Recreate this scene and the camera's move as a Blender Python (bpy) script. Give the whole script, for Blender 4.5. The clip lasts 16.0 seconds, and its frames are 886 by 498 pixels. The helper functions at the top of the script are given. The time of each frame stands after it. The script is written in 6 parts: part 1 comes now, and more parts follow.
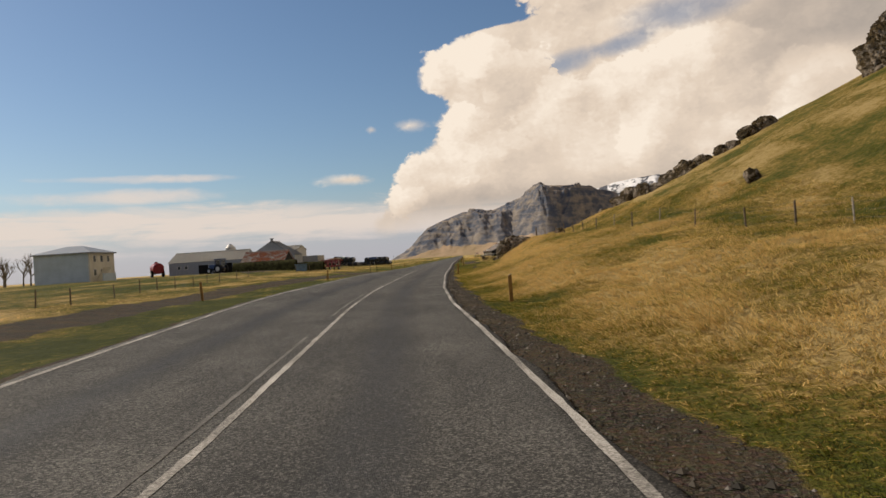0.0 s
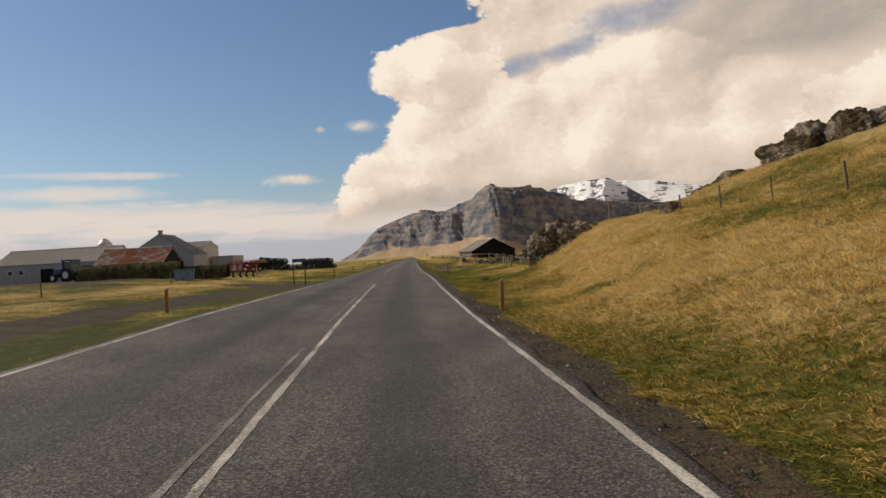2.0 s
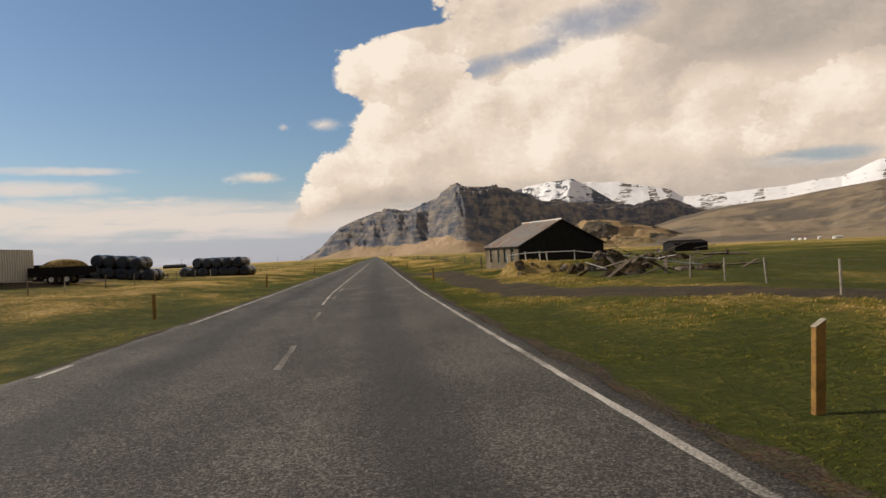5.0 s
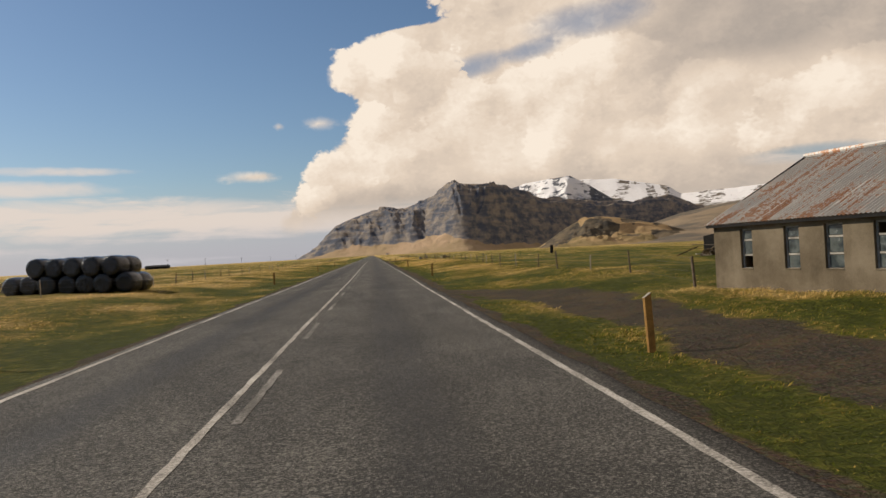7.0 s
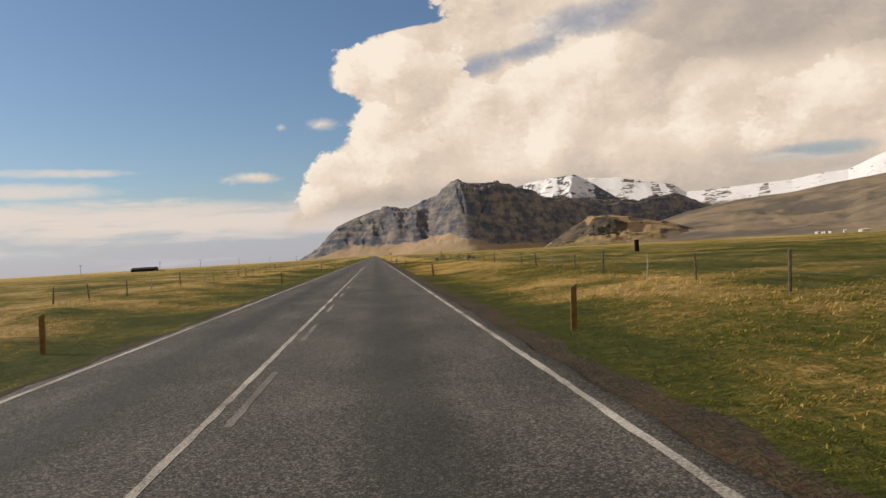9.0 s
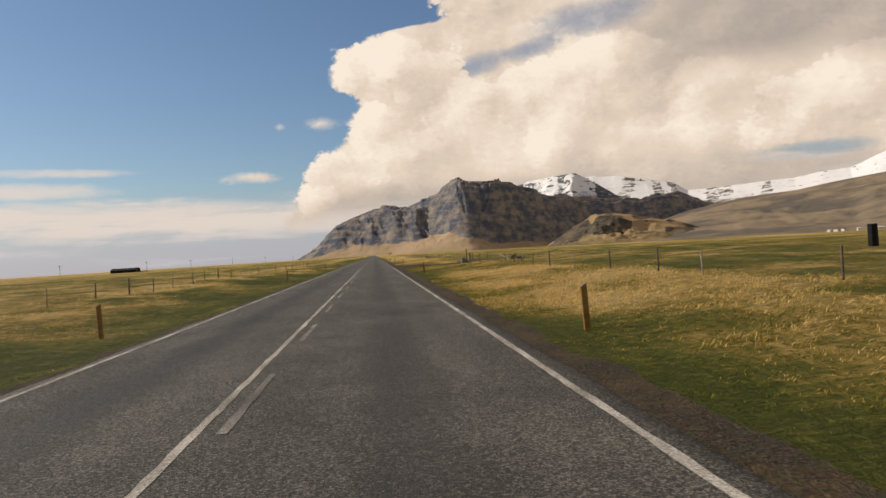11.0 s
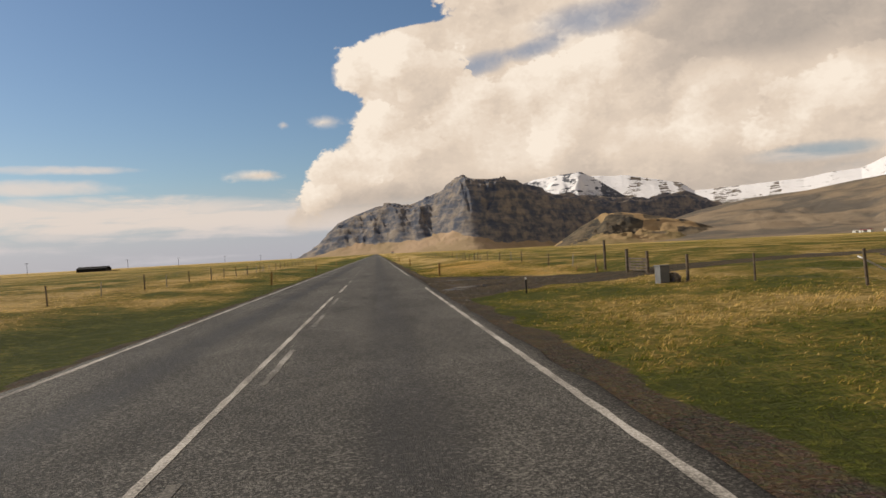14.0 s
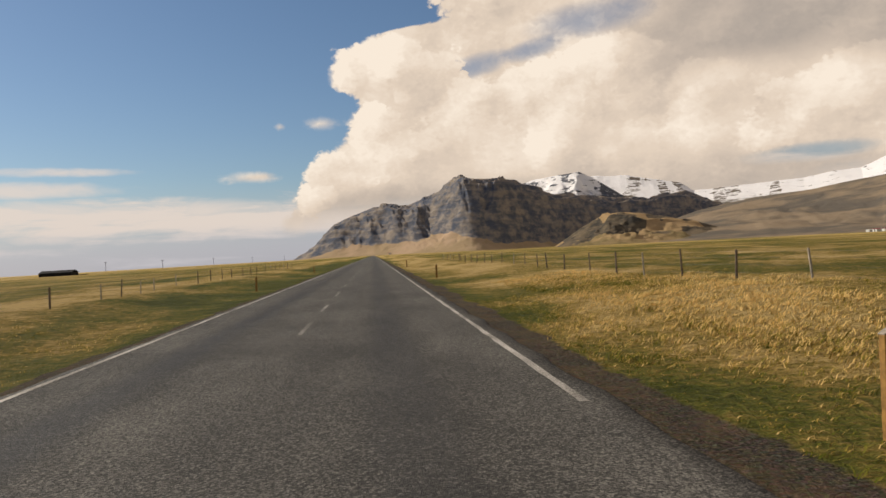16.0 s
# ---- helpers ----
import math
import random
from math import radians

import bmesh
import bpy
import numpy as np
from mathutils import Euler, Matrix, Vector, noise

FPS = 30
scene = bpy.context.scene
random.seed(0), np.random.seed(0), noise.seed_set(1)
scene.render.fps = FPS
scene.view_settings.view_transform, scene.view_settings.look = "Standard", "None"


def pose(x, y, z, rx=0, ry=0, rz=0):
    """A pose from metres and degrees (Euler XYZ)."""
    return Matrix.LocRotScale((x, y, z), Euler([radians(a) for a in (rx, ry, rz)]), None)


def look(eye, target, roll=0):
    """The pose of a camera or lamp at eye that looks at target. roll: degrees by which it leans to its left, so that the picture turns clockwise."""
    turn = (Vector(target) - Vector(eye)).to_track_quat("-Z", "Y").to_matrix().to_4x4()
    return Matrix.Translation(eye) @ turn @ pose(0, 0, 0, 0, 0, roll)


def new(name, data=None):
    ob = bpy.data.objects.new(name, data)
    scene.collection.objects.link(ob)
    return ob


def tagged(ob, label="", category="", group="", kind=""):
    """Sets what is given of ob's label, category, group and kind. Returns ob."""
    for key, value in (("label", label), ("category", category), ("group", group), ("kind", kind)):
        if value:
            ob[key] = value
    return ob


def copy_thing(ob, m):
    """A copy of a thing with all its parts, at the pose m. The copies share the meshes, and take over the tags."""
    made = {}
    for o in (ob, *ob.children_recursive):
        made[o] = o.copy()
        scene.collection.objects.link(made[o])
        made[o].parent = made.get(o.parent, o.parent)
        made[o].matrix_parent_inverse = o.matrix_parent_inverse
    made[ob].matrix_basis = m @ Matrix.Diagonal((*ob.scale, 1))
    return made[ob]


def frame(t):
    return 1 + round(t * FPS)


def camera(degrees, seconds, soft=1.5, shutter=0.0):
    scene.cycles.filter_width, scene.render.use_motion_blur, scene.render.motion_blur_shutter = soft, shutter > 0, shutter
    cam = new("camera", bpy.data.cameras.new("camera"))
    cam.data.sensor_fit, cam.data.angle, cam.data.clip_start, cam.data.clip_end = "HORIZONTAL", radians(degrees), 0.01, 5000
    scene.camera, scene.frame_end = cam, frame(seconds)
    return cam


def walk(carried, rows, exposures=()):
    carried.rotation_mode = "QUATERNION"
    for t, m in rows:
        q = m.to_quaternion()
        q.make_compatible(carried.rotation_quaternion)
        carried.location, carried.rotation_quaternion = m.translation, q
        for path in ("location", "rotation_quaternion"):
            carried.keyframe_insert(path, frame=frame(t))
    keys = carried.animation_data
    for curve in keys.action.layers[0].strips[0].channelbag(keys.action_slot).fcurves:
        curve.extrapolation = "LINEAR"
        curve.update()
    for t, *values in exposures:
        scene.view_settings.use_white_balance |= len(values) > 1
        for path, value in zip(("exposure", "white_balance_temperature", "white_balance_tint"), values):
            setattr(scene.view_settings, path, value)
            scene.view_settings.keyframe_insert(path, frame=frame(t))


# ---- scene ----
cam = camera(62.2, 16.0)
# seconds, x, y, z, pitch, roll, yaw
ROWS = [
    (0, 6.45, 0.00, 1.486, 0.58, 3.73, 1.64),
    (0.5, 5.55, 9.49, 1.530, 0.45, 3.83, 0.59),
    (1, 4.66, 18.99, 1.576, 0.40, 3.81, -0.35),
    (1.5, 3.94, 28.47, 1.618, 0.47, 3.63, -1.29),
    (2, 3.40, 37.94, 1.644, 0.45, 3.37, -2.31),
    (2.5, 3.02, 47.42, 1.660, 0.45, 3.15, -3.35),
    (3, 2.75, 56.90, 1.670, 0.38, 2.97, -4.22),
    (3.5, 2.63, 66.36, 1.686, 0.35, 2.79, -4.80),
    (4, 2.55, 75.84, 1.706, 0.37, 2.72, -5.06),
    (4.2, 2.50, 79.63, 1.710, 0.37, 2.72, -5.14),
    (6.3, 1.57, 119.31, 1.602, 0.22, 3.05, -5.24),
    (6.5, 1.56, 123.10, 1.600, 0.22, 3.09, -5.29),
    (7, 1.63, 132.57, 1.601, 0.18, 3.20, -5.49),
    (7.5, 1.73, 142.03, 1.610, 0.17, 3.24, -5.59),
    (8, 1.81, 151.48, 1.617, 0.12, 3.28, -5.53),
    (8.5, 1.89, 160.94, 1.623, 0.13, 3.33, -5.36),
    (9, 1.89, 170.43, 1.619, 0.20, 3.45, -5.27),
    (9.2, 1.90, 174.23, 1.619, 0.23, 3.46, -5.24),
    (11.3, 1.88, 214.35, 1.602, 0.13, 3.55, -5.34),
    (11.5, 1.87, 218.20, 1.604, 0.12, 3.53, -5.29),
    (12, 1.83, 227.86, 1.614, 0.11, 3.45, -5.26),
    (12.5, 1.80, 237.54, 1.622, 0.16, 3.35, -5.27),
    (13, 1.86, 247.22, 1.619, 0.05, 3.24, -5.22),
    (13.5, 1.90, 256.92, 1.616, 0.09, 3.13, -5.18),
    (14, 1.90, 266.61, 1.606, 0.09, 3.15, -5.16),
    (14.5, 1.86, 276.25, 1.607, 0.14, 3.22, -5.17),
    (15, 1.83, 285.85, 1.616, 0.16, 3.28, -5.25),
    (15.5, 1.84, 295.44, 1.623, 0.12, 3.32, -5.35),
    (15.75, 1.86, 302.40, 1.623, 0.15, 3.32, -5.38),
    (16, 1.88, 309.00, 1.623, 0.17, 3.32, -5.40),
]
walk(cam, [(t, pose(x, y, z, 90 + p, r, w)) for t, x, y, z, p, r, w in ROWS])

# ---------------------------------------------------------------- light
SUN_AZ, SUN_EL = -68.0, 34.0          # degrees from +y towards +x, and above the horizon
sun_way = Vector((math.sin(radians(SUN_AZ)) * math.cos(radians(SUN_EL)), math.cos(radians(SUN_AZ)) * math.cos(radians(SUN_EL)), math.sin(radians(SUN_EL))))
sun_data = bpy.data.lights.new("sun", "SUN")
sun_data.energy, sun_data.angle, sun_data.color = 4.4, radians(0.6), (1.0, 0.87, 0.70)
sun_lamp = new("sun", sun_data)
sun_lamp.matrix_world = look(sun_way * 100, (0, 0, 0))
scene.view_settings.exposure = 0.0


class Nodes:
    """Short hand for building node trees."""

    def __init__(self, tree):
        self.tree = tree
        tree.nodes.clear()

    def add(self, kind):
        return self.tree.nodes.new(kind)

    def put(self, socket, value):
        if isinstance(value, bpy.types.NodeSocket):
            self.tree.links.new(value, socket)
        elif isinstance(value, bpy.types.Node):
            self.tree.links.new(value.outputs[0], socket)
        else:
            socket.default_value = value

    def math(self, op, a, b=0.0, c=0.0, clamp=False):
        n = self.tree.nodes.new("ShaderNodeMath")
        n.operation, n.use_clamp = op, clamp
        for k, v in enumerate((a, b, c)):
            self.put(n.inputs[k], v)
        return n.outputs[0]

    def range(self, v, a, b, lo=0.0, hi=1.0, smooth=True):
        n = self.tree.nodes.new("ShaderNodeMapRange")
        n.interpolation_type = "SMOOTHSTEP" if smooth else "LINEAR"
        for k, x in enumerate((v, a, b, lo, hi)):
            self.put(n.inputs[k], x)
        return n.outputs[0]

    def mix(self, f, a, b, blend="MIX"):
        n = self.tree.nodes.new("ShaderNodeMix")
        n.data_type, n.blend_type = "RGBA", blend
        n.clamp_factor = True
        self.put(n.inputs[0], f)
        for k, v in ((6, a), (7, b)):
            self.put(n.inputs[k], (*v, 1.0) if isinstance(v, tuple) and len(v) == 3 else v)
        return n.outputs[2]

    def noise(self, vec, scale, detail=4.0, rough=0.55, distortion=0.0):
        n = self.tree.nodes.new("ShaderNodeTexNoise")
        if vec is not None:
            self.put(n.inputs["Vector"], vec)
        for key, v in (("Scale", scale), ("Detail", detail), ("Roughness", rough), ("Distortion", distortion)):
            n.inputs[key].default_value = v
        return n.outputs[0]

    def voronoi(self, vec, scale, feature="F1", out=0):
        n = self.tree.nodes.new("ShaderNodeTexVoronoi")
        n.feature = feature
        if vec is not None:
            self.put(n.inputs["Vector"], vec)
        n.inputs["Scale"].default_value = scale
        return n.outputs[out]

    def billow(self, vec, scale):
        n = self.tree.nodes.new("ShaderNodeTexVoronoi")
        n.feature = "SMOOTH_F1"
        n.inputs["Smoothness"].default_value = 0.35
        self.put(n.inputs["Vector"], vec)
        n.inputs["Scale"].default_value = scale
        return n.outputs[0]

    def scaled(self, vec, sx, sy, sz, rot=(0, 0, 0)):
        n = self.tree.nodes.new("ShaderNodeMapping")
        self.put(n.inputs[0], vec)
        n.inputs["Scale"].default_value = (sx, sy, sz)
        n.inputs["Rotation"].default_value = rot
        return n.outputs[0]

    def ramp(self, v, stops):
        n = self.tree.nodes.new("ShaderNodeValToRGB")
        e = n.color_ramp.elements
        while len(e) < len(stops):
            e.new(0.5)
        for k, (p, c) in enumerate(stops):
            e[k].position = p
            e[k].color = (*c, 1.0) if not isinstance(c, (int, float)) else (c, c, c, 1.0)
        self.put(n.inputs[0], v)
        return n.outputs[0]

    def xyz(self, x, y, z):
        n = self.tree.nodes.new("ShaderNodeCombineXYZ")
        for k, v in enumerate((x, y, z)):
            self.put(n.inputs[k], v)
        return n.outputs[0]

    def split(self, vec):
        n = self.tree.nodes.new("ShaderNodeSeparateXYZ")
        self.put(n.inputs[0], vec)
        return n.outputs


# ---------------------------------------------------------------- sky with its clouds
world = bpy.data.worlds.new("sky")
scene.world = world
world.use_nodes = True
w = Nodes(world.node_tree)
way = w.add("ShaderNodeTexCoord").outputs["Generated"]
dx, dy, dz = w.split(way)
az = w.math("MULTIPLY", w.math("ARCTAN2", dx, dy), 57.2958)
el = w.math("MULTIPLY", w.math("ARCSINE", dz), 57.2958)
sky = w.add("ShaderNodeTexSky")
sky.sky_type, sky.sun_disc = "NISHITA", False
sky.sun_elevation, sky.sun_rotation = radians(SUN_EL), radians(SUN_AZ)
sky.air_density, sky.dust_density, sky.ozone_density = 1.0, 0.6, 1.5
ang = w.xyz(az, el, 0.0)
def lumps(a_shift, e_shift):
    """Broad swells and cauliflower billows at a shifted place in the sky."""
    p = w.xyz(w.math("ADD", az, a_shift), w.math("ADD", el, e_shift), 0.0)
    swell = w.noise(w.scaled(p, 0.085, 0.12, 1), 1.0, 2.0, 0.45)
    bend = w.tree.nodes.new("ShaderNodeTexNoise")
    w.put(bend.inputs["Vector"], w.scaled(p, 0.35, 0.45, 1))
    bend.inputs["Detail"].default_value = 1.5
    warped = w.tree.nodes.new("ShaderNodeVectorMath")
    warped.operation = "MULTIPLY_ADD"
    w.put(warped.inputs[0], bend.outputs[1])
    warped.inputs[1].default_value = (1.9, 1.5, 0.0)
    w.put(warped.inputs[2], p)
    q = warped.outputs[0]
    total = None
    for scale, weight in ((0.125, 0.52), (0.30, 0.28), (0.72, 0.14), (1.7, 0.05)):
        v = w.billow(w.scaled(q, 1.0, 1.25, 1), scale)
        t = w.math("MULTIPLY", w.math("SUBTRACT", 1.0, v), weight)
        total = t if total is None else w.math("ADD", total, t)
    return swell, total


big, puff = lumps(0.0, 0.0)
big_sun, puff_sun = lumps(-1.5, 1.2)
puff_near = lumps(-0.5, 0.42)[1]
rag = w.math("ADD", w.math("MULTIPLY", w.math("SUBTRACT", big, 0.5), 2.5), w.math("MULTIPLY", w.math("SUBTRACT", puff, 0.52), 6.5))
# left-hand border of the bank of cumulus, by height
border = w.ramp(w.math("DIVIDE", el, 40.0), [(0.0, 0.30), (0.10, 0.352), (0.185, 0.36), (0.217, 0.395), (0.2475, 0.418), (0.29, 0.462), (0.325, 0.412), (0.355, 0.418), (0.395, 0.458), (0.4175, 0.50), (0.4325, 0.60), (0.447, 0.65), (0.465, 0.65), (0.487, 0.63), (0.52, 0.62), (0.7, 0.58), (1.0, 0.5)])
border = w.math("MULTIPLY_ADD", border, 40.0, -20.0)
inside = w.math("ADD", w.math("SUBTRACT", az, border), rag)
cum = w.range(inside, 0.5, 1.5)
base = w.range(w.math("ADD", el, w.math("MULTIPLY", w.math("SUBTRACT", puff, 0.5), 2.5)), 1.8, 4.2)
cum = w.math("MULTIPLY", cum, base)
# rents of blue in the bank
for ca, ce, ra, re, slope in ((8.4, 13.9, 1.9, 0.6, 0.2), (13.6, 14.9, 1.7, 0.5, 0.18), (18.0, 16.6, 3.0, 0.9, 0.1), (31.5, 5.4, 2.8, 0.4, 0.02)):
    ra_ = w.math("DIVIDE", w.math("SUBTRACT", az, ca), ra)
    re_ = w.math("DIVIDE", w.math("SUBTRACT", w.math("SUBTRACT", el, ce), w.math("MULTIPLY", w.math("SUBTRACT", az, ca), slope)), re)
    rent = w.math("ADD", w.math("ADD", w.math("MULTIPLY", ra_, ra_), w.math("MULTIPLY", re_, re_)), w.math("MULTIPLY", w.math("SUBTRACT", puff, 0.5), 5.0))
    cum = w.math("MULTIPLY", cum, w.range(rent, -1.0, 3.2, 0.3, 1.0))
# light and shade within the bank, from the sun's side
relief = w.math("ADD", w.math("MULTIPLY", w.math("SUBTRACT", big, big_sun), 0.6), w.math("MULTIPLY", w.math("SUBTRACT", puff, puff_sun), 0.55))
relief = w.math("ADD", relief, w.math("MULTIPLY", w.math("SUBTRACT", puff, puff_near), 0.25))
grey_top = w.math("MULTIPLY", w.range(w.math("ADD", az, w.math("MULTIPLY", w.math("SUBTRACT", big, 0.5), 14.0)), 17.0, 26.0), w.range(w.math("ADD", el, w.math("MULTIPLY", w.math("SUBTRACT", puff, 0.5), 4.0)), 10.5, 13.5))
foot = w.math("ADD", el, w.math("MULTIPLY", w.math("SUBTRACT", big, 0.5), 4.0))
lit_side = w.range(az, 2.5, -3.5)
bright = w.math("ADD", w.math("ADD", w.range(foot, 3.2, 7.2, 0.62, 0.82), w.math("MULTIPLY", lit_side, 0.08)), w.math("MULTIPLY", relief, 0.8))
# towers and billows of the bank, from the back to the front: azimuth, elevation, half width, half height, light
LOBES = [(10.6, 18.0, 5.2, 2.6, 0.80), (33.5, 8.3, 6.5, 3.6, 0.84), (26.0, 9.8, 5.4, 4.0, 0.86), (20.3, 12.0, 4.6, 3.9, 0.88), (15.6, 9.6, 4.2, 3.4, 0.84), (12.6, 11.2, 4.2, 3.3, 0.90), (8.2, 9.6, 5.0, 4.0, 0.88), (5.6, 12.6, 3.4, 2.9, 0.84), (1.6, 13.9, 3.9, 2.8, 0.90), (4.5, 7.0, 4.6, 3.4, 0.84), (0.6, 8.6, 3.4, 3.2, 0.88), (-2.7, 6.3, 3.1, 3.1, 0.90), (-3.6, 4.6, 2.0, 1.6, 0.88), (-3.6, 10.25, 2.3, 0.75, 0.86), (-6.5, 10.05, 0.75, 0.5, 0.80), (-8.5, 6.4, 1.9, 0.45, 0.80)]
fray = w.math("MULTIPLY", w.math("SUBTRACT", puff, 0.54), 2.6)
for ca, ce, ra, re, lit in LOBES:
    lx = w.math("DIVIDE", w.math("SUBTRACT", az, ca), ra)
    ly = w.math("DIVIDE", w.math("SUBTRACT", el, ce), re)
    far = w.math("SUBTRACT", w.math("SQRT", w.math("ADD", w.math("MULTIPLY", lx, lx), w.math("MULTIPLY", ly, ly))), w.math("MULTIPLY", fray, min(1.0, 2.2 / re)))
    side = w.math("SUBTRACT", w.math("MULTIPLY", ly, 0.8), w.math("MULTIPLY", lx, 0.6))
    mask = w.range(far, 1.02, 0.88) if re > 1 else w.range(far, 1.35, 0.2, 0.0, 0.9)
    cum = w.math("MAXIMUM", cum, mask)
    own = w.math("ADD", w.math("MULTIPLY_ADD", side, 0.13, lit), relief)
    blend = w.math("MULTIPLY", mask, w.range(side, -0.85, 0.1))
    mixed = w.tree.nodes.new("ShaderNodeMix")
    for key, v in ((0, blend), (2, bright), (3, own)):
        w.put(mixed.inputs[key], v)
    bright = mixed.outputs[0]
bright = w.math("MULTIPLY", bright, w.math("MAXIMUM", w.range(foot, 2.6, 6.4, 0.82, 1.0), w.math("MULTIPLY", lit_side, 0.97)))
bright = w.math("SUBTRACT", bright, w.math("MULTIPLY", grey_top, 0.36))
cloud_col = w.ramp(bright, [(0.30, (0.40, 0.35, 0.31)), (0.58, (0.60, 0.50, 0.415)), (0.80, (0.80, 0.66, 0.53)), (1.0, (0.99, 0.86, 0.72))])
# thin low streaks towards the sea
streak = w.noise(w.scaled(ang, 0.045, 0.62, 1), 1.0, 6.0, 0.58, 0.5)
wisp = w.noise(w.scaled(ang, 0.16, 0.5, 1), 1.0, 6.0, 0.6, 0.4)
low = w.math("ADD", w.range(el, 6.4, 4.4, 0.0, 0.22), w.range(el, 4.8, 3.4, 0.0, 0.12))
low = w.math("SUBTRACT", low, w.range(el, 3.0, 0.8, 0.0, 0.22))
thin = w.range(w.math("ADD", w.math("ADD", w.math("MULTIPLY", streak, 0.7), w.math("MULTIPLY", wisp, 0.35)), low), 0.69, 0.86)
thin = w.math("MULTIPLY", thin, w.range(el, 11.0, 7.5))
blue = w.mix(1.0, sky.outputs[0], (0.66, 0.73, 0.80), "MULTIPLY")
haze = w.range(el, 6.5, 0.5, 0.0, 0.75)
blue = w.mix(haze, blue, (4.7, 4.6, 5.3))
# long bars of thin cloud over the sea: azimuth, elevation, half length, half height
for ca, ce, ra, re in ((-25.0, 5.7, 6.5, 0.55), (-24.0, 6.95, 6.0, 0.3), (-15.0, 4.0, 10.0, 0.8), (-25.0, 4.3, 8.0, 0.7), (-22.5, 2.4, 2.6, 0.4), (-14.0, 2.9, 3.0, 0.35), (-9.5, 3.4, 1.6, 0.35)):
    bx = w.math("DIVIDE", w.math("SUBTRACT", az, ca), ra)
    by = w.math("DIVIDE", w.math("SUBTRACT", el, ce), re)
    gap = w.math("ADD", w.math("ADD", w.math("MULTIPLY", bx, bx), w.math("MULTIPLY", by, by)), w.math("MULTIPLY", w.math("SUBTRACT", wisp, 0.5), 4.0))
    thin = w.math("MAXIMUM", thin, w.range(gap, 1.7, -0.5, 0.0, 0.9))
pall = w.mix(w.range(el, 3.2, 0.6), (7.9, 6.75, 5.9), (5.8, 5.5, 5.7))
veil = w.mix(w.math("MULTIPLY", thin, 0.88), blue, pall)
scaled_cloud = w.mix(1.0, cloud_col, (9.6, 9.6, 9.6), "MULTIPLY")
whole = w.mix(cum, veil, scaled_cloud)
bg = w.add("ShaderNodeBackground")
w.put(bg.inputs[0], whole)
bg.inputs[1].default_value = 0.1
out = w.add("ShaderNodeOutputWorld")
w.put(out.inputs[0], bg)


# ---------------------------------------------------------------- materials
def material(name, rough=0.9, spec=0.25, metal=0.0):
    m = bpy.data.materials.new(name)
    m.use_nodes = True
    n = Nodes(m.node_tree)
    b = n.add("ShaderNodeBsdfPrincipled")
    b.inputs["Roughness"].default_value = rough
    b.inputs["Specular IOR Level"].default_value = spec
    b.inputs["Metallic"].default_value = metal
    o = n.add("ShaderNodeOutputMaterial")
    n.put(o.inputs[0], b)
    n.bsdf, n.out = b, o
    n.pos = n.add("ShaderNodeNewGeometry").outputs["Position"]
    n.obj = n.add("ShaderNodeTexCoord").outputs["Object"]
    return m, n


def bumped(n, height, strength=0.4, distance=0.02):
    k = n.add("ShaderNodeBump")
    k.inputs["Strength"].default_value = strength
    k.inputs["Distance"].default_value = distance
    n.put(k.inputs["Height"], height)
    n.put(n.bsdf.inputs["Normal"], k)


def plain(name, col, rough=0.7, spec=0.3, metal=0.0, var=0.25, scale=3.0, dark=None):
    """A painted or raw surface with stains at two scales."""
    m, n = material(name, rough, spec, metal)
    a = n.noise(n.obj, scale, 5.0, 0.6)
    b = n.noise(n.obj, scale * 9, 3.0, 0.6)
    k = n.math("ADD", n.math("MULTIPLY", a, 0.7), n.math("MULTIPLY", b, 0.3))
    d = dark or tuple(c * (1 - var) for c in col)
    e = tuple(min(1.0, c * (1 + var * 0.6)) for c in col)
    n.put(n.bsdf.inputs["Base Color"], n.mix(n.range(k, 0.35, 0.65), d, e))
    bumped(n, b, 0.25, 0.01)
    return m


